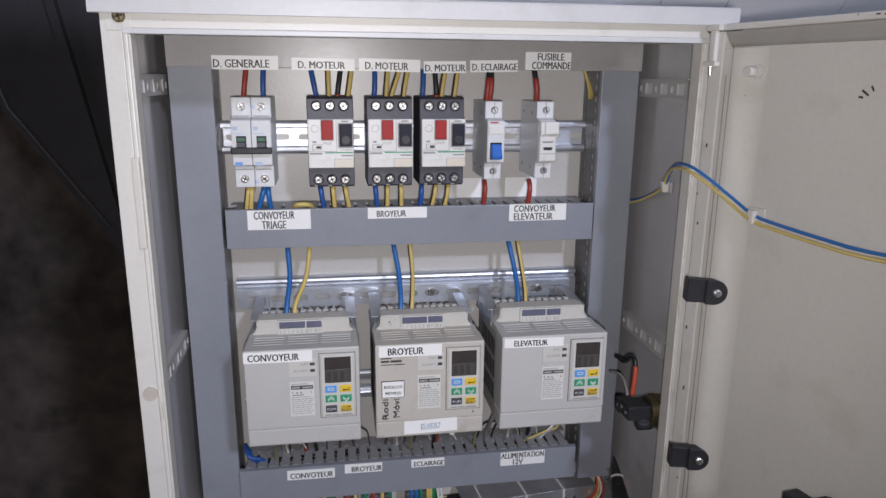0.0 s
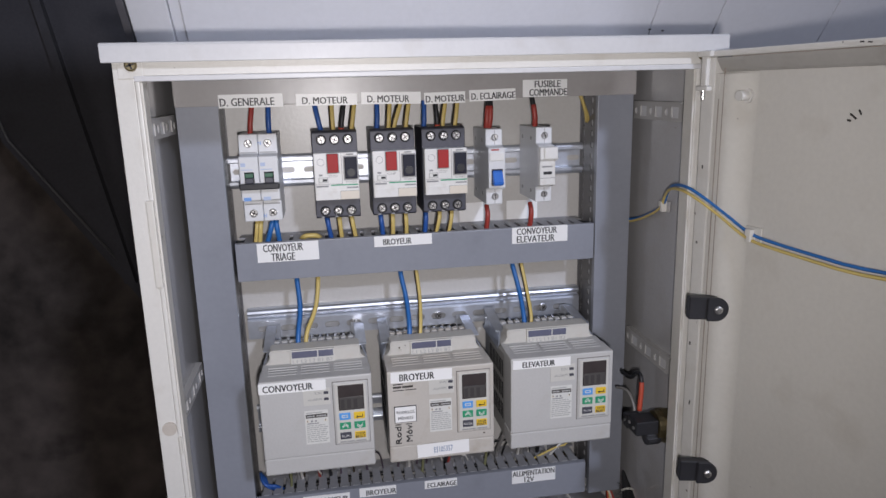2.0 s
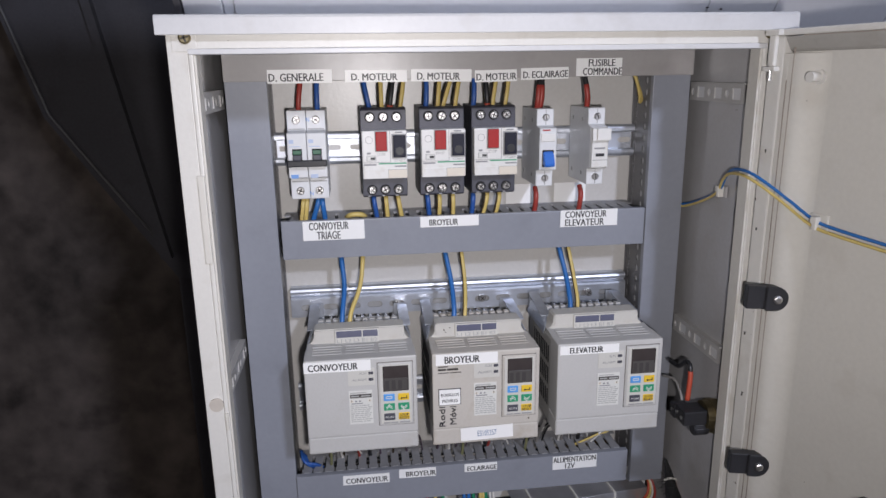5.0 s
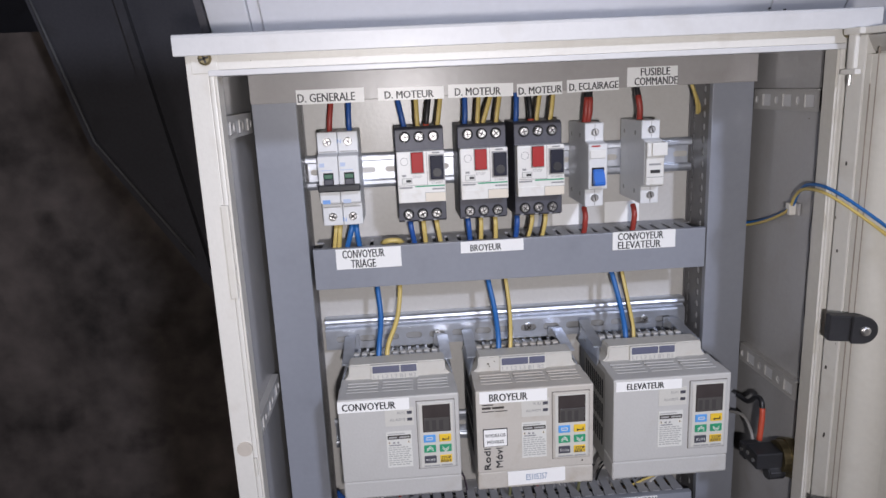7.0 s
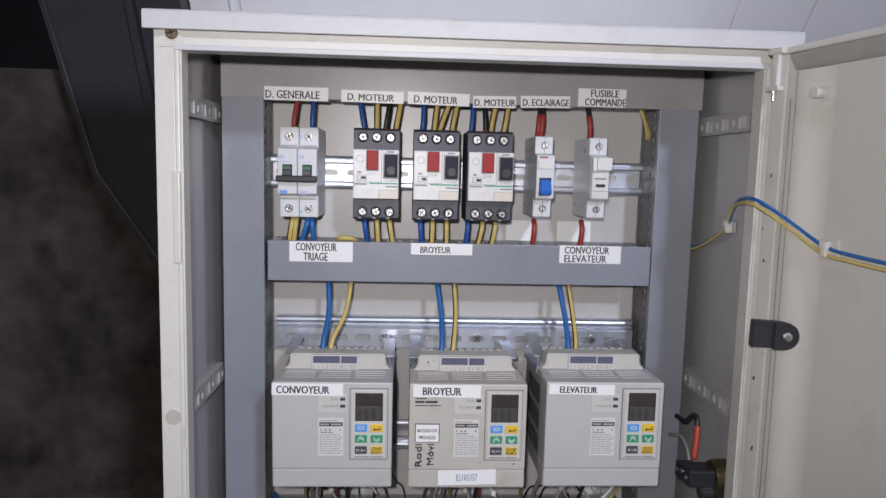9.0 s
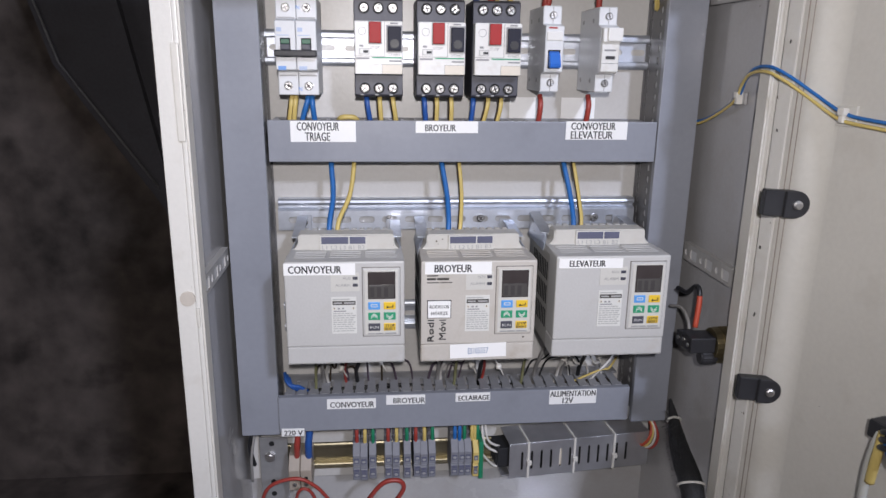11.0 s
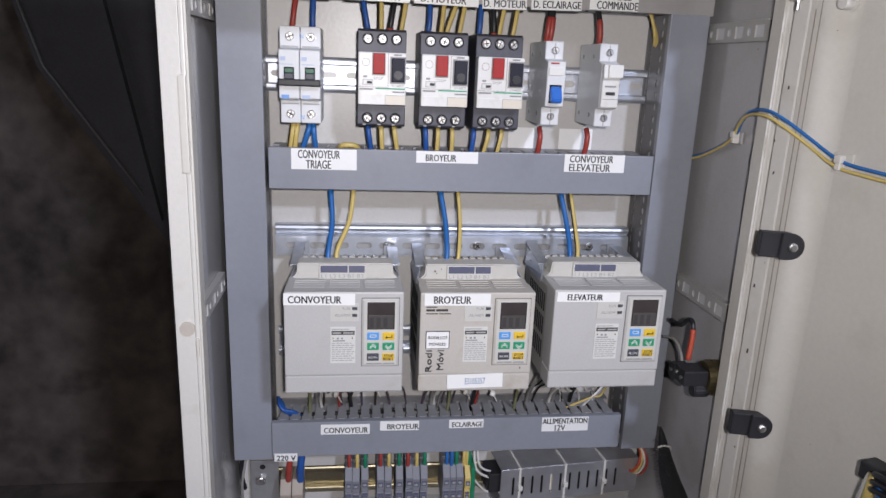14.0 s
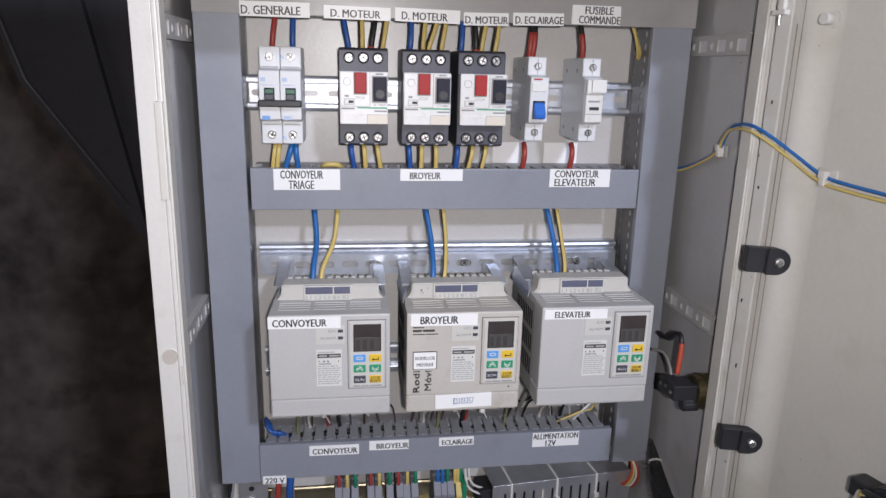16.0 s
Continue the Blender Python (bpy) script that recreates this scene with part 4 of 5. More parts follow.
    box(bm, -0.0510, 0.0510, 0.1004, 0.1080, 0.002, 0.0980)
    hs = part("heatsink", bm, DULL, t, "ribbed metal heatsink")
    for k in range(12):
        x = -0.0495 + k * 0.0087
        boxpart("fin", (x, x + 0.0026, 0.1080, 0.1270, 0.002, 0.0975), DULL, hs)
    for e, top in ((-1, 0.1130), (1, 0.1085)):
        a, b = sorted((e * W, e * (W - 0.0014)))
        bm = prism(B(), [(0.1250, top), (0.1150, top), (0.0640, 0.1050), (0.0540, 0.0975), (0.0540, 0.0900), (0.1250, 0.0900)], a, b, "x")
        for v in bm.verts:
            v.co.x -= e * max(0.0, v.co.z - 0.0955) * 0.55
        a, b = sorted((e * (W - 0.002), e * (W - 0.0145)))
        box(bm, a, b, 0.1236, 0.1250, 0.095, top + 0.0015, 0.0004, 1)
        a, b = sorted((e * (W - 0.0002), e * (W - 0.0110)))
        prism(bm, [(0.1215, top + 0.0010), (0.0660, 0.1056), (0.0660, 0.1044), (0.1215, top - 0.0002)], a, b, "x")
        part("side_bracket", bm, ZINC, t, "zinc-plated fixing bracket")
    screw_head(t, -W + 0.0068, 0.1225, 0.1075, 0.0040, True)
    boxpart("foot", (-0.030, 0.030, 0.1336, 0.1425, -0.012, 0.020), ZINC, t)
    # keypad
    boxpart("keypad_gap", (0.0152, 0.0498, -0.0005, 0.0010, 0.0273, 0.0939), DRIVEGAP, t, 0.0004)
    kp = part("keypad", box(B(), 0.0157, 0.0493, -0.0018, 0.0012, 0.0280, 0.0932, 0.0012), plastic, t, "membrane keypad with display")
    bm = box(B(), 0.0175, 0.0475, -0.0026, -0.0020, 0.0300, 0.0915, 0.0002, 1)
    part("membrane", bm, KEYFRAME, kp)
    boxpart("display", (0.0205, 0.0452, -0.0034, -0.0024, 0.0645, 0.0905), GLASSY, kp, 0.0003, "dark unlit display")
    bars(kp, [(0.0216, 0.0441, 0.0655, 0.0780)], -0.00355, LCD, "digit_field")
    bars(kp, [(0.0225 + 0.0062 * k, 0.0262 + 0.0062 * k, 0.0665, 0.0760) for k in range(3)], -0.0036, LCDDK, "digit")
    for (cx, z0), m in {(0.0205, 0.0545): BLUEK, (0.0345, 0.0545): YELK, (0.0205, 0.0445): GREENK, (0.0345, 0.0445): GREENK, (0.0205, 0.0340): ANTHRA, (0.0345, 0.0340): YELK}.items():
        boxpart("key", (cx, cx + 0.0108, -0.0036, -0.0024, z0, z0 + 0.0072), m, kp, 0.0006)
    bars(kp, [(0.0232, 0.0285, 0.0592, 0.0598), (0.0232, 0.0285, 0.0570, 0.0576), (0.0228, 0.0236, 0.0574, 0.0594), (0.0281, 0.0289, 0.0574, 0.0594)], -0.0038, INFO, "key_mark")
    bm = B()
    for x, s, zc in ((0.0259, 1, 0.0471), (0.0259, 1, 0.0488), (0.0399, -1, 0.0471), (0.0399, -1, 0.0488)):
        for side in (-1, 1):
            q = [(x, zc + s * 0.0014), (x + side * 0.0030, zc - s * 0.0014), (x + side * 0.0030, zc - s * 0.0004), (x, zc + s * 0.0024)]
            bm.faces.new([bm.verts.new((u, -0.0038, w)) for u, w in q])
    part("arrow_mark", bm, INFO, kp)
    bars(kp, [(0.0375, 0.0432, 0.0566, 0.0573), (0.0425, 0.0432, 0.0566, 0.0592), (0.0372, 0.0384, 0.0560, 0.0579)], -0.0038, INK, "enter_mark")
    lettering("RUN", 0.0220, 0.0298, 0.0364, 0.0388, -0.0039, INFO, kp)
    lettering("STOP", 0.0358, 0.0442, 0.0378, 0.0405, -0.0039, SLOTDK, kp, bold=0.0003)
    lettering("RESET", 0.0353, 0.0447, 0.0346, 0.0373, -0.0039, SLOTDK, kp, bold=0.0003)
    bars(kp, [(0.0200, 0.0262, 0.0306, 0.0318), (0.0270, 0.0340, 0.0306, 0.0318), (0.0355, 0.0455, 0.0306, 0.0318)], -0.0028, MIDGREY, "small_print")
    # status lamps and type sticker
    st = boxpart("status_field", (-0.0125, 0.0130, -0.0006, 0.0003, 0.0715, 0.0885), KEYFRAME, t, 0.0)
    bars(st, [(0.0070, 0.0115, 0.0825, 0.0852), (0.0070, 0.0115, 0.0760, 0.0787)], -0.0008, ANTHRA, "status_lamp")
    lettering("RUN", -0.0015, 0.0048, 0.0826, 0.0851, -0.0008, FAINT, st)
    lettering("ALARM", -0.0085, 0.0048, 0.0761, 0.0786, -0.0008, FAINT, st)
    inf = boxpart("type_sticker", (-0.0125, 0.0100, -0.0006, 0.0003, 0.0310, 0.0660), INFO, t, 0.0, "small printed type sticker")
    rng = random.Random(len(title))
    rows = []
    for k in range(9):
        x, z = -0.0112, 0.0502 - k * 0.0021
        while x < 0.0070:
            w = rng.uniform(0.0018, 0.0048)
            rows.append((x, min(x + w, 0.0090), z, z + 0.0008))
            x += w + 0.0008
    bars(inf, rows + [(-0.0112, 0.004, 0.0636, 0.0645)], -0.0008, PRINT, "small_print")
    bars(inf, [(-0.0114, 0.0092, 0.0588, 0.0624)], -0.0008, SLOTDK, "type_band")
    bars(inf, [(-0.0104, -0.0030, 0.0599, 0.0613), (-0.0010, 0.0082, 0.0599, 0.0613)], -0.0009, PRINT, "band_print")
    for x in (-0.0100, 0.0072):
        bm = B()
        bm.faces.new([bm.verts.new((x + u, -0.0008, 0.0543 + w)) for u, w in ((-0.0018, 0.0), (0.0018, 0.0), (0.0, 0.0031))])
        part("warning_triangle", bm, OLDWHITE, inf)
        bars(inf, [(x - 0.0003, x + 0.0003, 0.0548, 0.0563)], -0.0009, INK, "warning_mark")
    bars(inf, [(-0.0068, -0.0048, 0.0545, 0.0560), (-0.0030, -0.0012, 0.0545, 0.0560), (-0.0104, 0.0005, 0.0524, 0.0533)], -0.0008, FAINT, "bold_print")
    sticker(t, *title_box[title], -0.0003, [(title, text_from, text_to, 0.16, 0.80)], 0.4, bold=0.0005)
    return t


title_box = {"CONVOYEUR": (-0.0535, 0.0095, 0.0870, 0.0978), "BROYEUR": (-0.0500, 0.0110, 0.0868, 0.0982), "ELEVATEUR": (-0.0515, 0.0080, 0.0878, 0.0970)}
d1 = drive((-0.1190, 0.037, 1.2090), "CONVOYEUR", 0.06, 0.80, DRIVE)
d2 = drive((0.0030, 0.038, 1.2080), "BROYEUR", 0.14, 0.70, DRIVEWARM)
d3 = drive((0.1255, 0.029, 1.2135), "ELEVATEUR", 0.16, 0.72, DRIVE)
# extra marks on the middle drive
sticker(d2, -0.0262, 0.0270, 0.0045, 0.0185, -0.0003, [("ES105357", 0.32, 0.68, 0.28, 0.72)], -1.2, "white strip with a blue serial number", ink=DUSKINK, bold=0.0)
s = sticker(d2, -0.0478, -0.0256, 0.0445, 0.0620, -0.0002, [], 0, "small sticker with a black border", INK)
boxpart("white_field", (-0.0104, 0.0104, -0.0009, -0.0004, -0.0081, 0.0081), PAPER, s)
lettering("RODILLOS", -0.0088, 0.0088, 0.0010, 0.0042, -0.0011, INK, s, bold=0.0002)
lettering("MÓVILES", -0.0075, 0.0075, -0.0055, -0.0014, -0.0011, INK, s, bold=0.0002)
lettering("Rodi", -0.0475, -0.0420, 0.0215, 0.0430, -0.0004, INK, d2, turn=True, bold=0.0008, name="handwriting")
lettering("Móvi", -0.0368, -0.0310, 0.0230, 0.0430, -0.0004, INK, d2, turn=True, bold=0.0008, name="handwriting")
bars(d2, [(-0.0480, -0.0380, 0.0848, 0.0858), (-0.0480, -0.0400, 0.0812, 0.0832), (-0.0390, -0.0280, 0.0812, 0.0832), (-0.0480, -0.0370, 0.0784, 0.0792), (-0.0360, -0.0250, 0.0784, 0.0792)], -0.0001, SLOTDK, "maker_mark")
bm = B()
for x, z, r in ((-0.036, 0.1065, 0.0008), (-0.0345, 0.1040, 0.0005), (-0.030, 0.1085, 0.0005), (0.043, 0.024, 0.0008), (0.046, 0.0505, 0.0007)):
    disc(bm, (x, 0.0432 if z > 0.09 else -0.0001, z), r, 0.0006, "y", 8)
part("grease_spots", bm, W_BROWN, d2)


# ---- wires ----
def wire(points, r, material, label, group="wires of the gear", stripe=None, tail=None):
    """One insulated wire along a smooth line; stripe adds a second colour along its side, tail a sleeve over its first part."""
    base = Vector(points[-1])
    t = thing("wire", label, "wire", base, group)
    loc = [Vector(p) - base for p in points]
    part("insulation", tube(B(), loc, r), material, t)
    if stripe:
        part("stripe", tube(B(), [p + Vector((-r * 0.55, -r * 0.12, 0)) for p in loc], r * 0.62), stripe, t)
    if tail:
        m, share = tail
        path = smooth_path(loc)
        k = max(2, int(len(path) * share))
        part("sleeve", tube(B(), path[-k:], r * 1.12, step=1), m, t)
    return t


def down(x0, x1, z0, z1, y0, y1, lean=0.0):
    """A short wire between a duct and a terminal, bowed a little to the front."""
    return [(x0, y0, z0), (x0 + (x1 - x0) * 0.2 + lean, y0 - 0.006, z0 + (z1 - z0) * 0.25), (x0 + (x1 - x0) * 0.75 + lean, (y0 + y1) / 2 - 0.006, z0 + (z1 - z0) * 0.7), (x1, y1, z1)]


TOPZ, BRK = 1.572, 1.533
YB = 0.134
R = 0.0027
for x0, x1, m, lab, st, tl in (
        (-0.1655, -0.1695, W_RED, "red wire into the main breaker", None, None), (-0.1495, -0.1505, W_BLUE, "blue wire into the main breaker", None, None),
        (-0.1040, -0.0985, W_BLUE, "blue wire into a motor breaker", None, None), (-0.0870, -0.0868, W_YEL, "yellow wire with a dark stripe", W_BROWN, None),
        (-0.0740, -0.0790, W_BLACK, "black wire with a red sleeve", None, (W_ORANGE, 0.3)), (-0.0640, -0.0690, W_YEL, "yellow wire with a dark stripe", W_BROWN, None),
        (-0.0415, -0.0425, W_BLUE, "blue wire into a motor breaker", None, None), (-0.0270, -0.0305, W_YEL, "yellow wire with a dark end", W_BROWN, None),
        (-0.0150, -0.0260, W_YEL, "yellow wire with a dark stripe", W_BROWN, None), (-0.0060, -0.0125, W_YEL, "yellow wire with a dark stripe", W_BROWN, None),
        (0.0080, 0.0065, W_BLUE, "blue wire into a motor breaker", None, None), (0.0195, 0.0215, W_BLACK, "black wire with a red sleeve", None, (W_ORANGE, 0.3)),
        (0.0330, 0.0265, W_YEL, "yellow wire with a dark end", W_BROWN, None), (0.0440, 0.0390, W_YEL, "yellow wire with a dark stripe", W_BROWN, None),
        (0.0775, 0.0740, W_BLACK, "black wire in a red sleeve", None, (W_RED, 0.62)), (0.0790, 0.0770, W_BLACK, "black wire in a red sleeve", None, (W_RED, 0.58)),
        (0.1240, 0.1275, W_BLACK, "black wire in a red sleeve", None, (W_RED, 0.60))):
    wire(down(x0, x1, TOPZ, BRK, YB + 0.008, YB, random.uniform(-0.001, 0.001)), R, m, lab, stripe=st, tail=tl)
LOWZ, DUCTZ = 1.450, 1.412
for x0, x1, m, lab, st in (
        (-0.1690, -0.1745, W_YEL, "yellow wire with a dark stripe", W_BROWN), (-0.1655, -0.1700, W_YEL, "yellow wire with a dark stripe", W_BROWN),
        (-0.1535, -0.1635, W_LBLUE, "blue wire under the main breaker", None), (-0.1505, -0.1480, W_LBLUE, "blue wire under the main breaker", None),
        (-0.0985, -0.0940, W_BLUE, "blue wire under a motor breaker", None), (-0.0860, -0.0840, W_YEL, "yellow wire with a dark stripe", W_BROWN), (-0.0735, -0.0685, W_YEL, "yellow wire with a dark stripe", W_BROWN),
        (-0.0425, -0.0400, W_BLUE, "blue wire under a motor breaker", None), (-0.0300, -0.0305, W_YEL, "yellow wire with a dark stripe", W_BROWN), (-0.0160, -0.0155, W_YEL, "yellow wire with a dark stripe", W_BROWN),
        (0.0060, 0.0040, W_BLUE, "blue wire under a motor breaker", None), (0.0210, 0.0150, W_YEL, "yellow wire with a dark stripe", W_BROWN), (0.0340, 0.0290, W_YEL, "yellow wire with a dark stripe", W_BROWN),
        (0.0735, 0.0725, W_RED, "red wire with a black end", None), (0.1225, 0.1215, W_RED, "red wire under the fuse holder", None)):
    wire(down(x0, x1, LOWZ, DUCTZ, YB, YB + 0.010), R, m, lab, stripe=st)
wire([(-0.128, 0.150, 1.420), (-0.124, 0.138, 1.4262), (-0.117, 0.136, 1.4275), (-0.110, 0.138, 1.4262), (-0.106, 0.150, 1.420)], R, W_YEL, "yellow wire looped out of the duct")
wire([(0.180, 0.150, 1.572), (0.184, 0.145, 1.560), (0.190, 0.148, 1.545), (0.194, 0.156, 1.535)], 0.0017, W_YEL, "thin yellow wire by the upright duct")
wire([(0.183, 0.152, 1.572), (0.186, 0.147, 1.558), (0.193, 0.150, 1.543), (0.198, 0.160, 1.534)], 0.0016, W_YEL, "thin yellow wire by the upright duct")
for bx0, bx1, yx0, yx1 in ((-0.1350, -0.1365, -0.1130, -0.1285), (-0.0235, -0.0195, -0.0065, -0.0085), (0.1035, 0.1075, 0.1130, 0.1145)):
    ye = 0.104
    wire([(bx0, 0.150, 1.395), (bx0 + 0.0005, 0.140, 1.380), (bx0 * 0.6 + bx1 * 0.4 + 0.003, 0.126, 1.352), (bx1 + 0.001, 0.110, 1.330), (bx1, ye, 1.316)], 0.0027, W_LBLUE, "blue supply wire into a drive", "drive supply wires")
    wire([(yx0, 0.150, 1.395), (yx0 + 0.001, 0.140, 1.380), (yx0 * 0.6 + yx1 * 0.4 + 0.003, 0.126, 1.352), (yx1 + 0.002, 0.110, 1.330), (yx1, ye, 1.316)], 0.0024, W_YEL, "yellow supply wire into a drive", "drive supply wires", stripe=W_BROWN if yx0 > -0.05 else None)

# pair running from the gear over the frame to the door
P = [(0.222, 0.150, 1.423), (0.240, 0.128, 1.4265), (0.2405, 0.090, 1.4385), (0.2395, 0.057, 1.4535), (0.2375, 0.044, 1.4680), (0.2335, 0.025, 1.4785), (0.2310, -0.004, 1.4805), (0.2375, -0.022, 1.4735), (0.2485, -0.040, 1.4610), (0.2575, -0.0645, 1.4480), (0.2640, -0.090, 1.4440), (0.2790, -0.150, 1.4400), (0.300, -0.250, 1.435), (0.322, -0.345, 1.36)]
wire(P, 0.0014, W_LBLUE, "blue wire crossing from the side wall to the door", "door wires")
wire([(x - 0.0012, y + 0.0025, z - (0.004 if 4 < i < 9 else 0.0028 if i < 9 else 0.0045)) for i, (x, y, z) in enumerate(P)], 0.0014, W_YEL, "yellow wire crossing from the side wall to the door", "door wires")
for pos, rz in (((0.2428, 0.056, 1.4530), 0), ((0.2605, -0.0655, 1.4465), OPEN)):
    tm = thing("tie_mount", "white nylon cable tie on an adhesive mount", "cable tie", pos)
    tm.rotation_euler = (0, 0, radians(rz))
    w = 0.0085 if rz else 0.0060
    boxpart("base", (-0.0005, 0.0018, -w, w, -w, w * 0.8), INNERSHADE if not rz else INNER, tm, 0.0006)
    bm = box(B(), -0.0060, 0.0, -0.0022, 0.0022, -0.006, 0.005, 0.001)
    part("strap", bm, NYLON, tm)
    boxpart("head", (-0.0075, -0.003, -0.0035, 0.0025, -0.0005, 0.0052), NYLON, tm, 0.0008)

# rotary switch in the side wall
sw = thing("rotary_switch", "black contact block on a brass-coloured switch in the side wall", "switch", (0.2455, 0.036, 1.2215))
bm = disc(B(), (-0.004, 0, -0.002), 0.0190, 0.008, "x", 8)
part("flange", bm, BRASS, sw, "tarnished brass flange")
part("collar", disc(B(), (-0.0115, 0, 0), 0.0150, 0.007, "x", 20), BRASS, sw)
bm = box(B(), -0.0400, -0.0150, -0.0110, 0.0110, -0.0060, 0.0095, 0.0015)
part("contact_block", bm, BLACK, sw)
bm = box(B(), -0.0400, -0.0240, 0.0113, 0.0225, -0.0085, 0.0065, 0.0015)
part("terminal_block", bm, BLACK, sw)
bm = disc(B(), (-0.0190, -0.004, -0.0130), 0.0072, 0.016, "x", 16)
bmesh.ops.bevel(bm, geom=[e for e in bm.edges], offset=0.0012, segments=2, affect="EDGES")
part("lower_contact", bm, BLACK, sw)
bm = B()
for y, z in ((0.005, 0.003), (-0.005, 0.001), (0.017, 0.0)):
    disc(bm, (-0.0405, y, z), 0.0020, 0.0012, "x", 10)
part("terminal_screws", bm, SCREW, sw)
wire([(0.2150, 0.085, 1.262), (0.2180, 0.070, 1.262), (0.2195, 0.058, 1.272), (0.2195, 0.049, 1.272), (0.2190, 0.045, 1.260), (0.2160, 0.042, 1.236)], 0.0024, W_BLACK, "black wire with an orange sleeve at the switch", tail=(W_ORANGE, 0.32))
wire([(0.2150, 0.098, 1.238), (0.2190, 0.080, 1.242), (0.2200, 0.066, 1.234), (0.2190, 0.058, 1.224)], 0.0016, W_GREY, "grey wire at the switch")

# ---- below the lower duct ----
def terminal(place, material, label, group, w=0.0060):
    t = thing("terminal_block", label, "terminal block", place, group)
    bm = prism(B(), [(0.0, -0.024), (-0.034, -0.024), (-0.0415, -0.021), (-0.0425, -0.0065), (-0.0395, -0.0050), (-0.0395, -0.0036), (-0.0440, -0.0022), (-0.0440, 0.0110), (-0.034, 0.022), (-0.022, 0.022), (-0.022, 0.025), (0.0, 0.025)], -w / 2 + 0.0002, w / 2 - 0.0002, "x")
    bmesh.ops.bevel(bm, geom=[e for e in bm.edges], offset=0.0004, segments=1, affect="EDGES")
    part("housing", bm, material, t)
    bm = B()
    box(bm, -w * 0.33, w * 0.33, -0.0443, -0.0438, 0.0015, 0.0075)
    part("screw_well", bm, NAVY, t)
    part("screw_well", box(B(), -w * 0.33, w * 0.33, -0.0426, -0.0420, -0.0170, -0.0110), NAVY, t)
    part("screw_well", box(B(), -w * 0.33, w * 0.33, -0.0432, -0.0424, -0.0098, -0.0070), NAVY, t)
    part("terminal_screw", disc(B(), (0, -0.0444, 0.0042), w * 0.24, 0.0006, "y", 12), MIDGREY, t)
    part("terminal_screw", disc(B(), (0, -0.0427, -0.0143), w * 0.24, 0.0006, "y", 12), MIDGREY, t)
    return t


TBZ = 1.0460
tg = terminal((-0.1155, RAILY, TBZ), TBGREY, "small grey rail terminal block", "terminal blocks on the lower rail")
xs = [-0.1065, -0.0975, -0.0805, -0.0710, -0.0585, -0.0480, -0.0395, -0.0310, -0.0050, 0.0025, 0.0095]
for i, x in enumerate(xs):
    c = copy_thing(tg, pose(x, RAILY + (0.0015 if i % 4 == 1 else 0.0), TBZ - (0.001 if i % 3 == 0 else 0), 0, 0, random.uniform(-1, 1)))
    c.scale = (1.46, 1, 1)
tg.scale = (1.46, 1, 1)
gy = terminal((0.0190, RAILY, TBZ - 0.002), W_YEL, "yellow and green earth terminal block", "terminal blocks on the lower rail", 0.0070)
boxpart("green_half", (0.0036, 0.0085, -0.0425, -0.002, -0.0235, 0.0235), W_GREEN, gy, 0.0006, "green half of the block")
for x in (-0.1855, -0.1725):
    t = thing("feed_terminal", "beige feed-through terminal block with brass screws", "terminal block", (x, RAILY, 1.030), "feed terminals")
    bm = prism(B(), [(0.0, -0.020), (-0.034, -0.020), (-0.036, 0.006), (-0.026, 0.020), (0.0, 0.020)], -0.0062, 0.0062, "x")
    bmesh.ops.bevel(bm, geom=[e for e in bm.edges], offset=0.0006, segments=1, affect="EDGES")
    part("housing", bm, TBBEIGE, t)
    part("screw_well", disc(B(), (0, -0.0356, -0.004), 0.0022, 0.0012, "y", 12), HOLE, t)
    screw_head(t, 0, -0.0350, -0.0120, 0.0026, False)
rb = thing("rail_bracket", "bent zinc-plated rail bracket with a bolt", "bracket", (-0.2120, 0.180, 1.020))
bm = box(B(), -0.016, 0.016, -0.0105, -0.0085, -0.055, 0.040, 0.0006)
box(bm, -0.0165, -0.0150, -0.0085, 0.0, -0.055, 0.040)
part("plate", bm, DULL, rb)
bm = disc(B(), (-0.004, -0.0125, 0.016), 0.0062, 0.004, "y", 6)
disc(bm, (-0.004, -0.0150, 0.016), 0.0036, 0.003, "y", 12)
part("bolt", bm, SCREW, rb)
for z in (0.032, -0.018, -0.034):
    part("bolt_hole", disc(B(), (-0.002, -0.0106, z), 0.0032, 0.0006, "y", 12), HOLE, rb)

# wires from the lower duct to the terminals
for x, m, lab in ((-0.1150, W_RED, "red"), (-0.1060, W_YEL, "yellow"), (-0.0970, W_GREEN, "green"), (-0.0800, W_RED, "red"), (-0.0705, W_YEL, "yellow"), (-0.0590, W_GREEN, "green"),
                  (-0.0490, W_RED, "red"), (-0.0390, W_YEL, "yellow"), (-0.0300, W_GREEN, "green"), (-0.0045, W_LBLUE, "blue"), (0.0010, W_LBLUE, "blue"), (0.0065, W_GREEN, "green"),
                  (0.0150, W_YEL, "yellow"), (0.0185, W_YEL, "yellow"), (0.0215, W_GREEN, "green")):
    top = 0.5 * x + 0.5 * (x + random.uniform(-0.006, 0.006))
    wire([(top, 0.152, 1.102), (x, 0.144, 1.090), (x, 0.139, 1.078), (x, 0.140, 1.064)], 0.0022, m, f"{lab} wire into a terminal block", "terminal wires")
wire([(-0.1795, 0.150, 1.102), (-0.1795, 0.144, 1.085), (-0.1815, 0.142, 1.065), (-0.1830, 0.148, 1.045)], 0.0035, W_RED, "thick red feed wire", "feed wires")
wire([(-0.1680, 0.150, 1.102), (-0.1670, 0.144, 1.085), (-0.1690, 0.142, 1.065), (-0.1695, 0.148, 1.045)], 0.0042, W_BLUE, "thick blue feed wire", "feed wires")
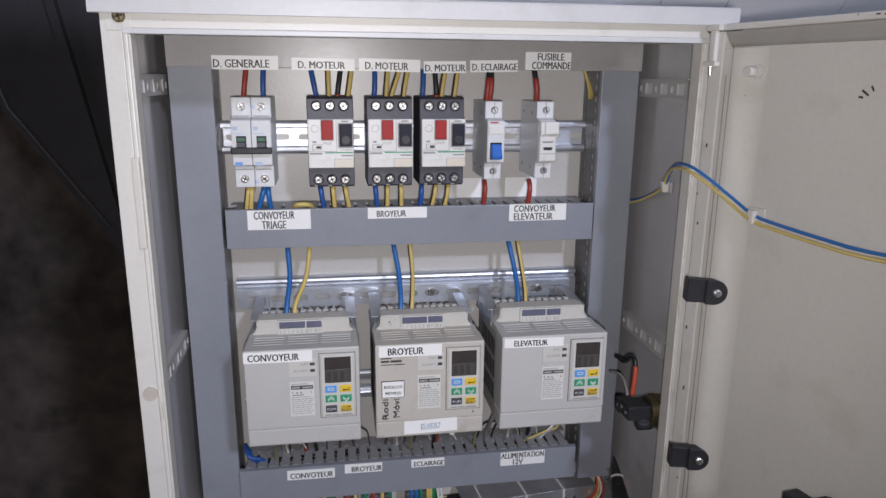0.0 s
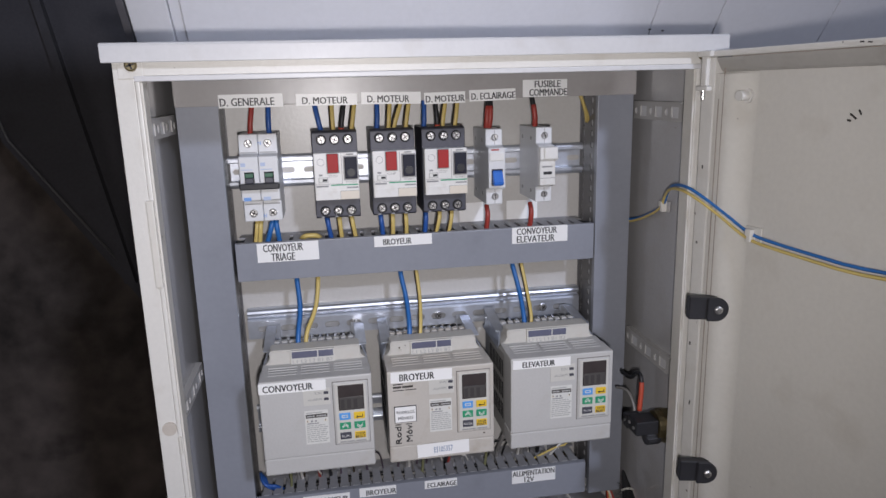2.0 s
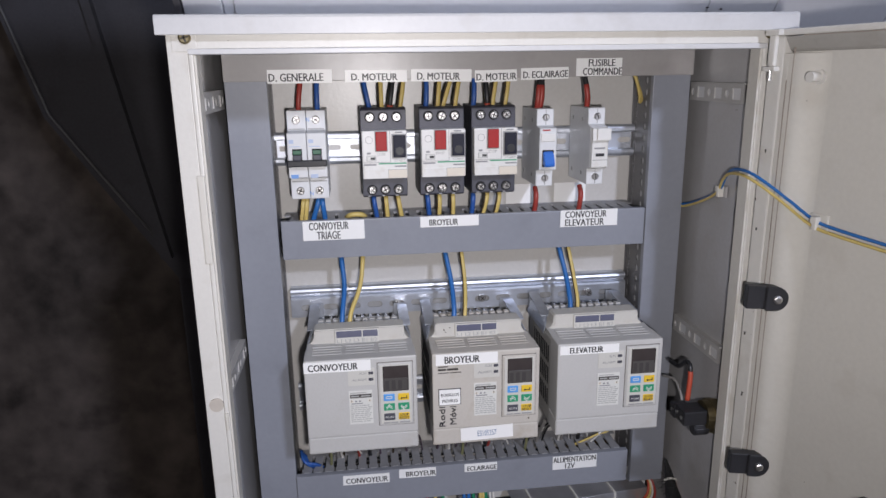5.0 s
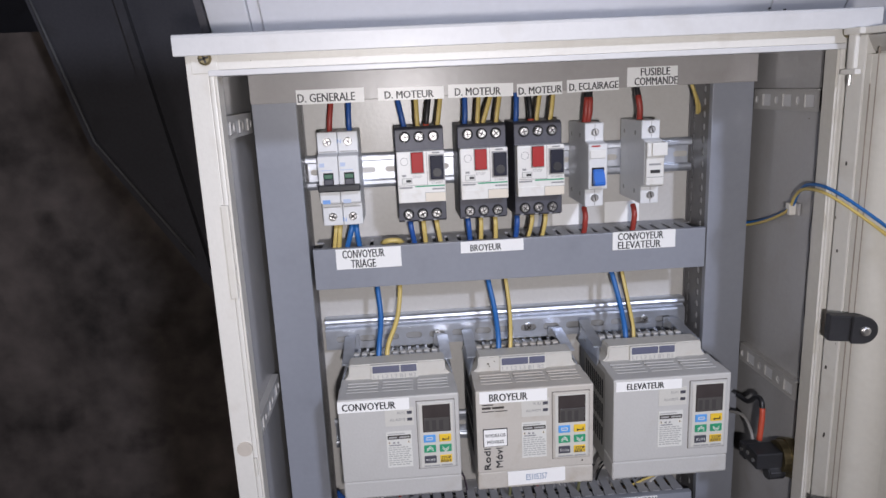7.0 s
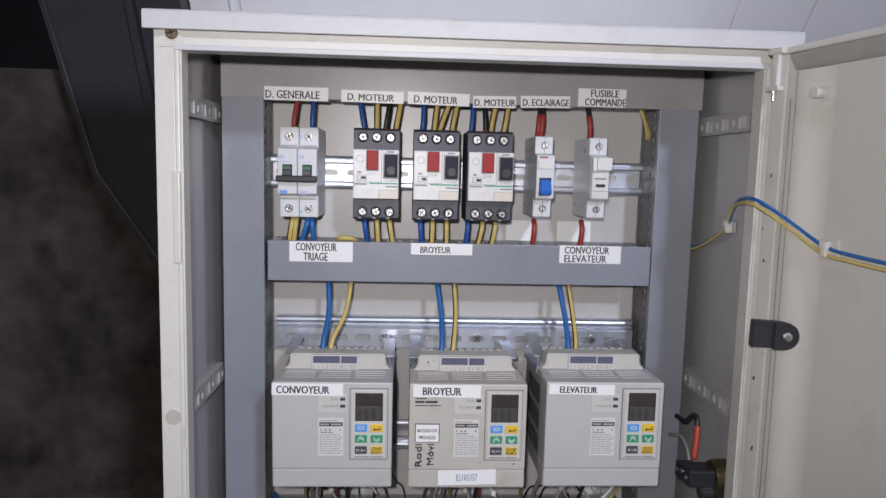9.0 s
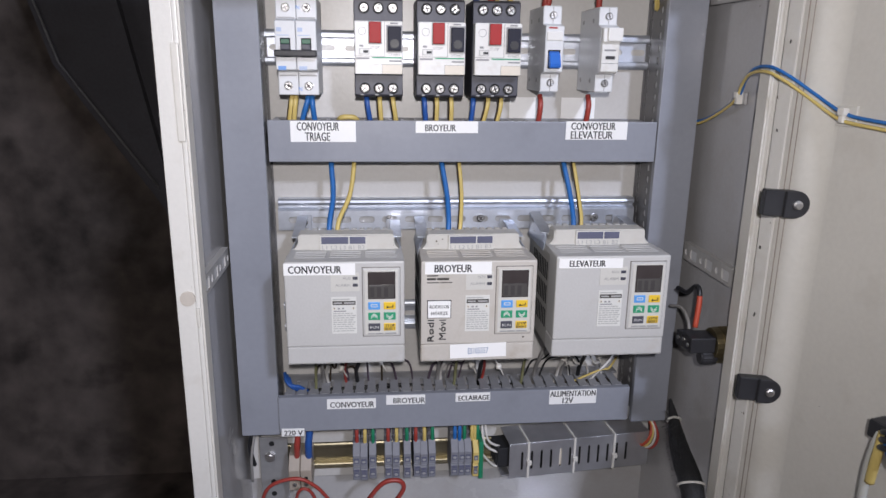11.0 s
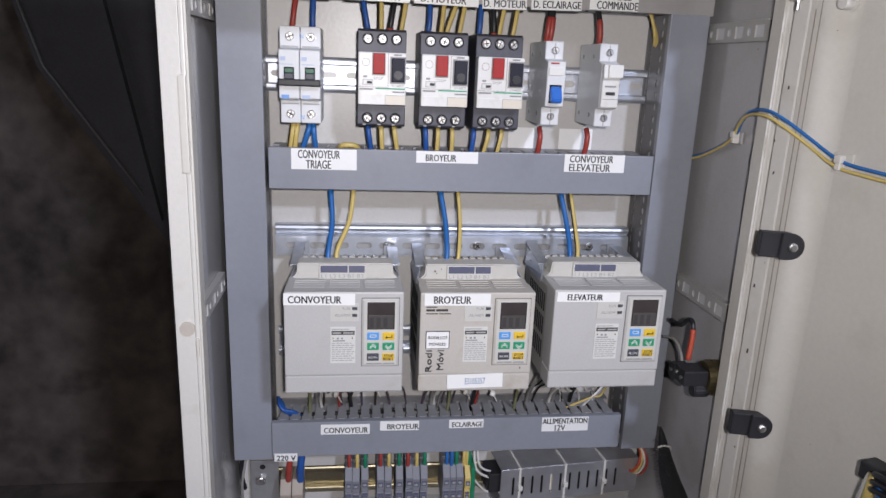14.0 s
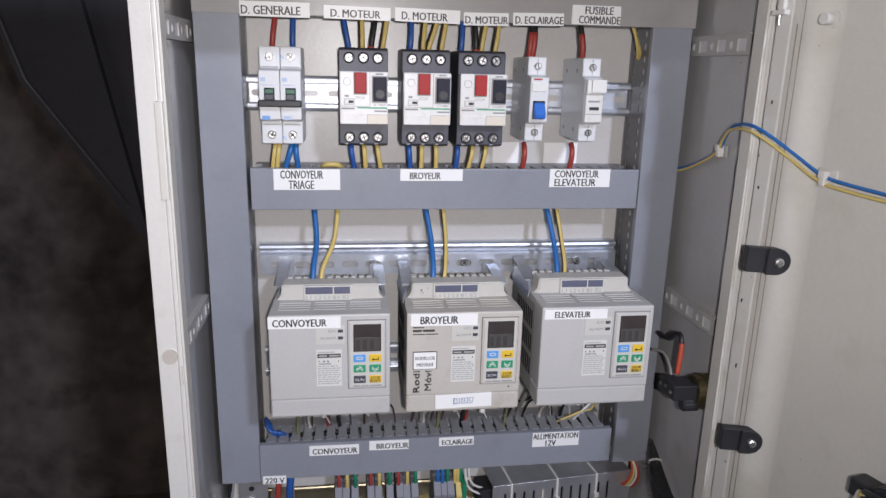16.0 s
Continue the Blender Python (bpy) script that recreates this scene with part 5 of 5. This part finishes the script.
wire([(-0.2180, 0.130, 0.975), (-0.2190, 0.116, 1.008), (-0.2080, 0.109, 1.036), (-0.1800, 0.107, 1.0455), (-0.1600, 0.109, 1.034), (-0.1450, 0.115, 1.010), (-0.1300, 0.130, 0.970)], 0.0020, W_RED, "thin red wire looping in front of the terminals")
wire([(-0.1900, 0.135, 0.970), (-0.1840, 0.122, 1.005), (-0.1760, 0.116, 1.026), (-0.1640, 0.118, 1.018), (-0.1560, 0.132, 0.975)], 0.0018, W_RED, "thin red wire looping in front of the terminals")
wire([(-0.1120, 0.122, 0.985), (-0.1010, 0.114, 1.013), (-0.0860, 0.112, 1.032), (-0.0700, 0.112, 1.0345), (-0.0635, 0.113, 1.026), (-0.0690, 0.116, 1.011), (-0.0860, 0.124, 0.985)], 0.0026, W_RED, "red wire loop under the terminal blocks")
wire([(0.030, 0.150, 1.102), (0.027, 0.142, 1.085), (0.030, 0.138, 1.060), (0.045, 0.140, 1.048), (0.058, 0.142, 1.047)], 0.0015, W_WHITE, "thin white wire to the power supply")
wire([(0.0355, 0.152, 1.102), (0.031, 0.144, 1.085), (0.0345, 0.140, 1.063), (0.050, 0.144, 1.052), (0.060, 0.146, 1.050)], 0.0014, W_WHITE, "thin white wire to the power supply")
wire([(0.030, 0.160, 1.035), (0.042, 0.140, 1.030), (0.052, 0.140, 1.033), (0.062, 0.146, 1.036)], 0.0014, W_WHITE, "thin white wire to the power supply")

# power supply
psu = thing("power_supply", "bright perforated metal power supply held by three cable ties", "power supply", (0.058, 0.131, 1.018))
psu.rotation_euler = (0, 0, radians(5.8))
L, H, DP = 0.172, 0.0440, 0.040
bm = B()
place = lambda u, v, w: (u, w, v)
pitch = 0.01165
box(bm, 0.0, 0.0095, 0.0, 0.001, 0.0, H)
for k in range(12):
    a = 0.0095 + k * pitch
    holed(bm, a, a + pitch, 0.0, H, stadium(a + pitch / 2, 0.021, 0.0028, 0.0235), 0.001, place)
box(bm, 0.0095 + 12 * pitch, L, 0.0, 0.001, 0.0, H)
box(bm, 0.0, L, 0.0011, DP, H - 0.001, H)
prism(bm, [(-0.0001, H - 0.0006), (0.0002, H - 0.0002), (0.0008, H + 0.0001), (0.0016, H + 0.0001), (0.0012, H - 0.0012)], 0.0, L, "x")
box(bm, 0.010, L, 0.001, DP, 0.0, 0.001)
box(bm, L - 0.001, L, 0.001, DP, 0.001, H - 0.001)
bmesh.ops.recalc_face_normals(bm, faces=bm.faces)
part("casing", bm, STEEL, psu)
boxpart("board", (0.016, L - 0.004, 0.006, DP - 0.002, 0.004, H - 0.004), BLACK, psu)
boxpart("coil", (0.0595, 0.0650, 0.0022, 0.0060, 0.010, 0.034), OLDWHITE, psu)
bm = box(B(), -0.0120, 0.0070, 0.006, DP - 0.004, 0.012, 0.036, 0.001)
for k in range(4):
    box(bm, -0.0135, -0.0118, 0.009 + k * 0.007, 0.0105 + k * 0.007, 0.012, 0.037)
part("terminal_strip", bm, BLACK, psu, "black terminal strip")
boxpart("flange", (-0.006, 0.004, 0.006, DP, 0.0, 0.0015), STEEL, psu)
for k, x in enumerate((0.0215, 0.0775, 0.1270)):
    bm = B()
    box(bm, x, x + 0.0024, -0.0012, -0.0002, -0.001, H + 0.0008)
    box(bm, x, x + 0.0024, -0.0010, DP, H + 0.0002, H + 0.0012)
    box(bm, x - 0.0010, x + 0.0042, -0.0048, -0.0010, 0.0170 - k * 0.001, 0.0225 - k * 0.001, 0.0008)
    part("cable_tie", bm, NYLON, psu, "white nylon cable tie")
for k, (m, r) in enumerate(((W_RED, 0.0015), (W_WHITE, 0.0013), (W_YEL, 0.0013), (W_ORANGE, 0.0016))):
    o = 0.004 * k
    wire([(0.2150, 0.165, 1.088 - o * 0.2), (0.2290 - o * 0.1, 0.148, 1.080 - o * 0.4), (0.2350 - o * 0.8, 0.138, 1.062), (0.2310 - o, 0.142, 1.044 + o * 0.3), (0.2220, 0.158, 1.038 + o * 0.5)], r, m, "thin coloured wire leaving the power supply", "supply output wires")
boxpart("fixing_plate", (0.095, 0.122, 0.0285, 0.0300, -0.016, -0.0005), PLATE, psu)

# braided black bundle on the right
bd = thing("cable_bundle", "black braided cable bundle with nylon ties and frayed ends", "cable bundle", (0.22, 0.0, 0.95))
pts = [(0.0120, 0.110, 0.174), (0.0095, 0.093, 0.160), (0.0060, 0.070, 0.144), (0.0035, 0.045, 0.133), (0.0015, 0.024, 0.125), (-0.0010, 0.010, 0.112), (-0.0020, 0.005, 0.080), (-0.0020, 0.006, 0.030), (-0.002, 0.02, -0.030)]
part("sleeve", tube(B(), pts, 0.01, 14, 5, [0.0008, 0.0055, 0.0095, 0.0115, 0.0120, 0.0110, 0.0115, 0.0115, 0.011]), SLEEVE, bd)
bm = B()
rng = random.Random(4)
for k in range(520):
    i = rng.uniform(1.0, 6.5)
    a, b = Vector(pts[int(i)]), Vector(pts[int(i) + 1])
    q = a.lerp(b, i % 1)
    d = Vector((rng.uniform(-1, 0.1), rng.uniform(-1, 0.4), rng.uniform(-0.6, 1))).normalized()
    tube(bm, [q + d * 0.0090, q + d * 0.0125 + Vector((0, -0.0005, 0.001)), q + d * rng.uniform(0.0130, 0.0165)], 0.00018, 3, 1)
part("frayed_strands", bm, BLACK, bd)
for i, r in ((1.1, 0.0068), (4.1, 0.0128)):
    a, b = Vector(pts[int(i)]), Vector(pts[int(i) + 1])
    q = a.lerp(b, i % 1)
    d = (b - a).normalized()
    s = d.cross(Vector((1, 0, 0))).normalized()
    u = d.cross(s)
    ring = [q + (s * math.cos(w) + u * math.sin(w)) * r for w in np.linspace(0, 2 * math.pi, 17)]
    part("cable_tie", tube(B(), ring, 0.0013, 6, 2), NYLON, bd)

# contact block with sleeved wires low on the door
cb = thing("door_switch", "black switch block with wires on the inside of the door", "switch", (0.2845, -0.156, 1.2315))
cb.rotation_euler = (0, 0, radians(-90 + OPEN))
bm = disc(B(), (0.012, -0.013, 0.0), 0.015, 0.026, "y", 18)
bmesh.ops.bevel(bm, geom=[e for e in bm.edges], offset=0.002, segments=2, affect="EDGES")
part("knob_body", bm, BLACK, cb)
part("contact_block", box(B(), -0.022, 0.0, -0.016, 0.0, -0.010, 0.004, 0.002), BLACK, cb)
bm = B()
for k in range(3):
    z = 0.004 - k * 0.006
    tube(bm, [(-0.004, -0.024, z), (0.004, -0.030, z + 0.004), (0.020, -0.030, z + 0.005), (0.034, -0.022, z)], 0.0022, 7, 4)
part("jumper", bm, W_BLACK, cb)
part("blue_wire", tube(B(), [(0.000, -0.024, -0.004), (0.014, -0.032, -0.010), (0.03, -0.026, -0.016)], 0.0026, 7, 4), W_LBLUE, cb)
wire([(0.2705, -0.1460, 1.2325), (0.2670, -0.1460, 1.2215), (0.2665, -0.1430, 1.2015), (0.2670, -0.1420, 1.1765), (0.2700, -0.1400, 1.130), (0.2750, -0.136, 1.06)], 0.0034, TUBE, "pale sleeved wires running down the door", "door switch wires")
wire([(0.2675, -0.1500, 1.2305), (0.2645, -0.1520, 1.2185), (0.2647, -0.1500, 1.2025), (0.2665, -0.1470, 1.1885)], 0.0036, W_YEL, "short yellow wire at the door switch", "door switch wires")

# loose wires and knots over the lower duct
rng = random.Random(9)
for x, m, lab in ((-0.156, W_YEL, "faded green-yellow wire hanging under a drive"), (-0.004, W_YEL, "faded green-yellow wire hanging under a drive"), (0.072, W_YEL, "faded green-yellow wire hanging under a drive")):
    wire([(x, 0.135, 1.215), (x + 0.001, 0.132, 1.185), (x - 0.001, 0.136, 1.160), (x - 0.002, 0.142, 1.136), (x - 0.003, 0.150, 1.12)], 0.0017, OLIVE, lab, "motor wires under the drives")
for base in (-0.119, 0.003, 0.1255):
    for k, m in enumerate((W_GREY, W_WHITE, W_RED if base < 0.1 else W_GREY, W_BLACK)):
        x = base - 0.026 + k * 0.0165 + rng.uniform(-0.004, 0.004)
        dx = rng.uniform(-0.018, 0.018)
        name = {W_BLACK: "black", W_RED: "red", W_GREY: "grey", W_WHITE: "white", W_ORANGE: "orange"}[m]
        wire([(x, 0.128, 1.215), (x + dx * 0.3, 0.126, 1.192), (x + dx, 0.134, 1.166 + rng.uniform(-0.004, 0.006)), (x + dx * 1.2, 0.150, 1.146), (x + dx, 0.164, 1.118)], 0.0016 + 0.0006 * (k % 3 == 0), m, f"{name} wire hanging from a drive", "motor wires under the drives")
rng = random.Random(21)
for k in range(24):
    m, name = ((MAUVE, "mauve"), (W_GREY, "grey"), (W_WHITE, "white"), (W_BROWN, "dark brown"), (MAUVE, "mauve"), (W_BLACK, "black"))[k % 6]
    x = (-0.119, 0.003, 0.1255)[k % 3] + rng.uniform(-0.034, 0.034)
    a, b = rng.uniform(-0.022, 0.022), rng.uniform(-0.030, 0.030)
    wire([(x, 0.155, 1.205), (x + a, 0.146, 1.180), (x + a + b * 0.5, 0.144 + rng.uniform(-0.006, 0.008), 1.158 + rng.uniform(-0.003, 0.012)), (x + a + b, 0.152, 1.148 + rng.uniform(0, 0.008)), (x + a + b * 1.3, 0.165, 1.118)], rng.uniform(0.0009, 0.0014), m, f"thin {name} signal wire tangled over the duct", "motor wires under the drives")
for x, z in ((-0.129, 1.166), (-0.088, 1.172), (0.010, 1.166), (0.040, 1.163), (0.112, 1.170), (0.150, 1.172)):
    kn = thing("tape_knot", "white nylon tie knotted round loose wires", "cable tie", (x, 0.122, z), "tie knots")
    bm = B()
    bmesh.ops.create_icosphere(bm, subdivisions=2, radius=0.0034)
    for v in bm.verts:
        v.co *= 1 + 0.35 * noise.noise(v.co * 400 + Vector((x * 90, 0, 0)))
    part("knot", bm, NYLON, kn, smooth=True)
    part("tails", tube(B(), [(-0.008, 0.003, 0.012), (0, 0, 0.001), (0.006, 0.004, -0.012)], 0.0008, 6, 4), NYLON, kn)
for k in range(3):
    wire([(-0.192 + 0.002 * k, 0.150, 1.150 - 0.003 * k), (-0.190 + 0.003 * k, 0.142, 1.144 - 0.003 * k), (-0.184 + 0.004 * k, 0.139, 1.138), (-0.176 + 0.004 * k, 0.148, 1.128)], 0.0019, W_BLUE, "blue wire bundle entering the lower duct", "blue wires")
for k in range(3):
    wire([(0.185, 0.160, 1.165 - 0.006 * k), (0.172, 0.146, 1.156 - 0.005 * k), (0.160, 0.142, 1.146), (0.150 - 0.01 * k, 0.150, 1.128)], 0.0013, (W_WHITE, W_GREY, W_YEL)[k], "thin wire curling out of the lower duct", "thin wires")

for x in (0.205, 0.232):
    wire([(x, 0.165, 1.585), (x + 0.002, 0.150, 1.6015), (x + 0.008, 0.140, 1.6025), (x + 0.012, 0.150, 1.600), (x + 0.010, 0.165, 1.585)], 0.0010, W_YEL, "thin yellow wire showing over the top duct")

wire([(-0.2320, 0.160, 1.092), (-0.2330, 0.150, 1.075), (-0.2350, 0.152, 1.055), (-0.2330, 0.162, 1.030)], 0.0024, W_BLACK, "black wire beside the rail bracket")
wire([(-0.2290, 0.162, 1.092), (-0.2300, 0.152, 1.072), (-0.2340, 0.150, 1.045), (-0.2360, 0.160, 1.010)], 0.0016, W_GREY, "grey wire beside the rail bracket")
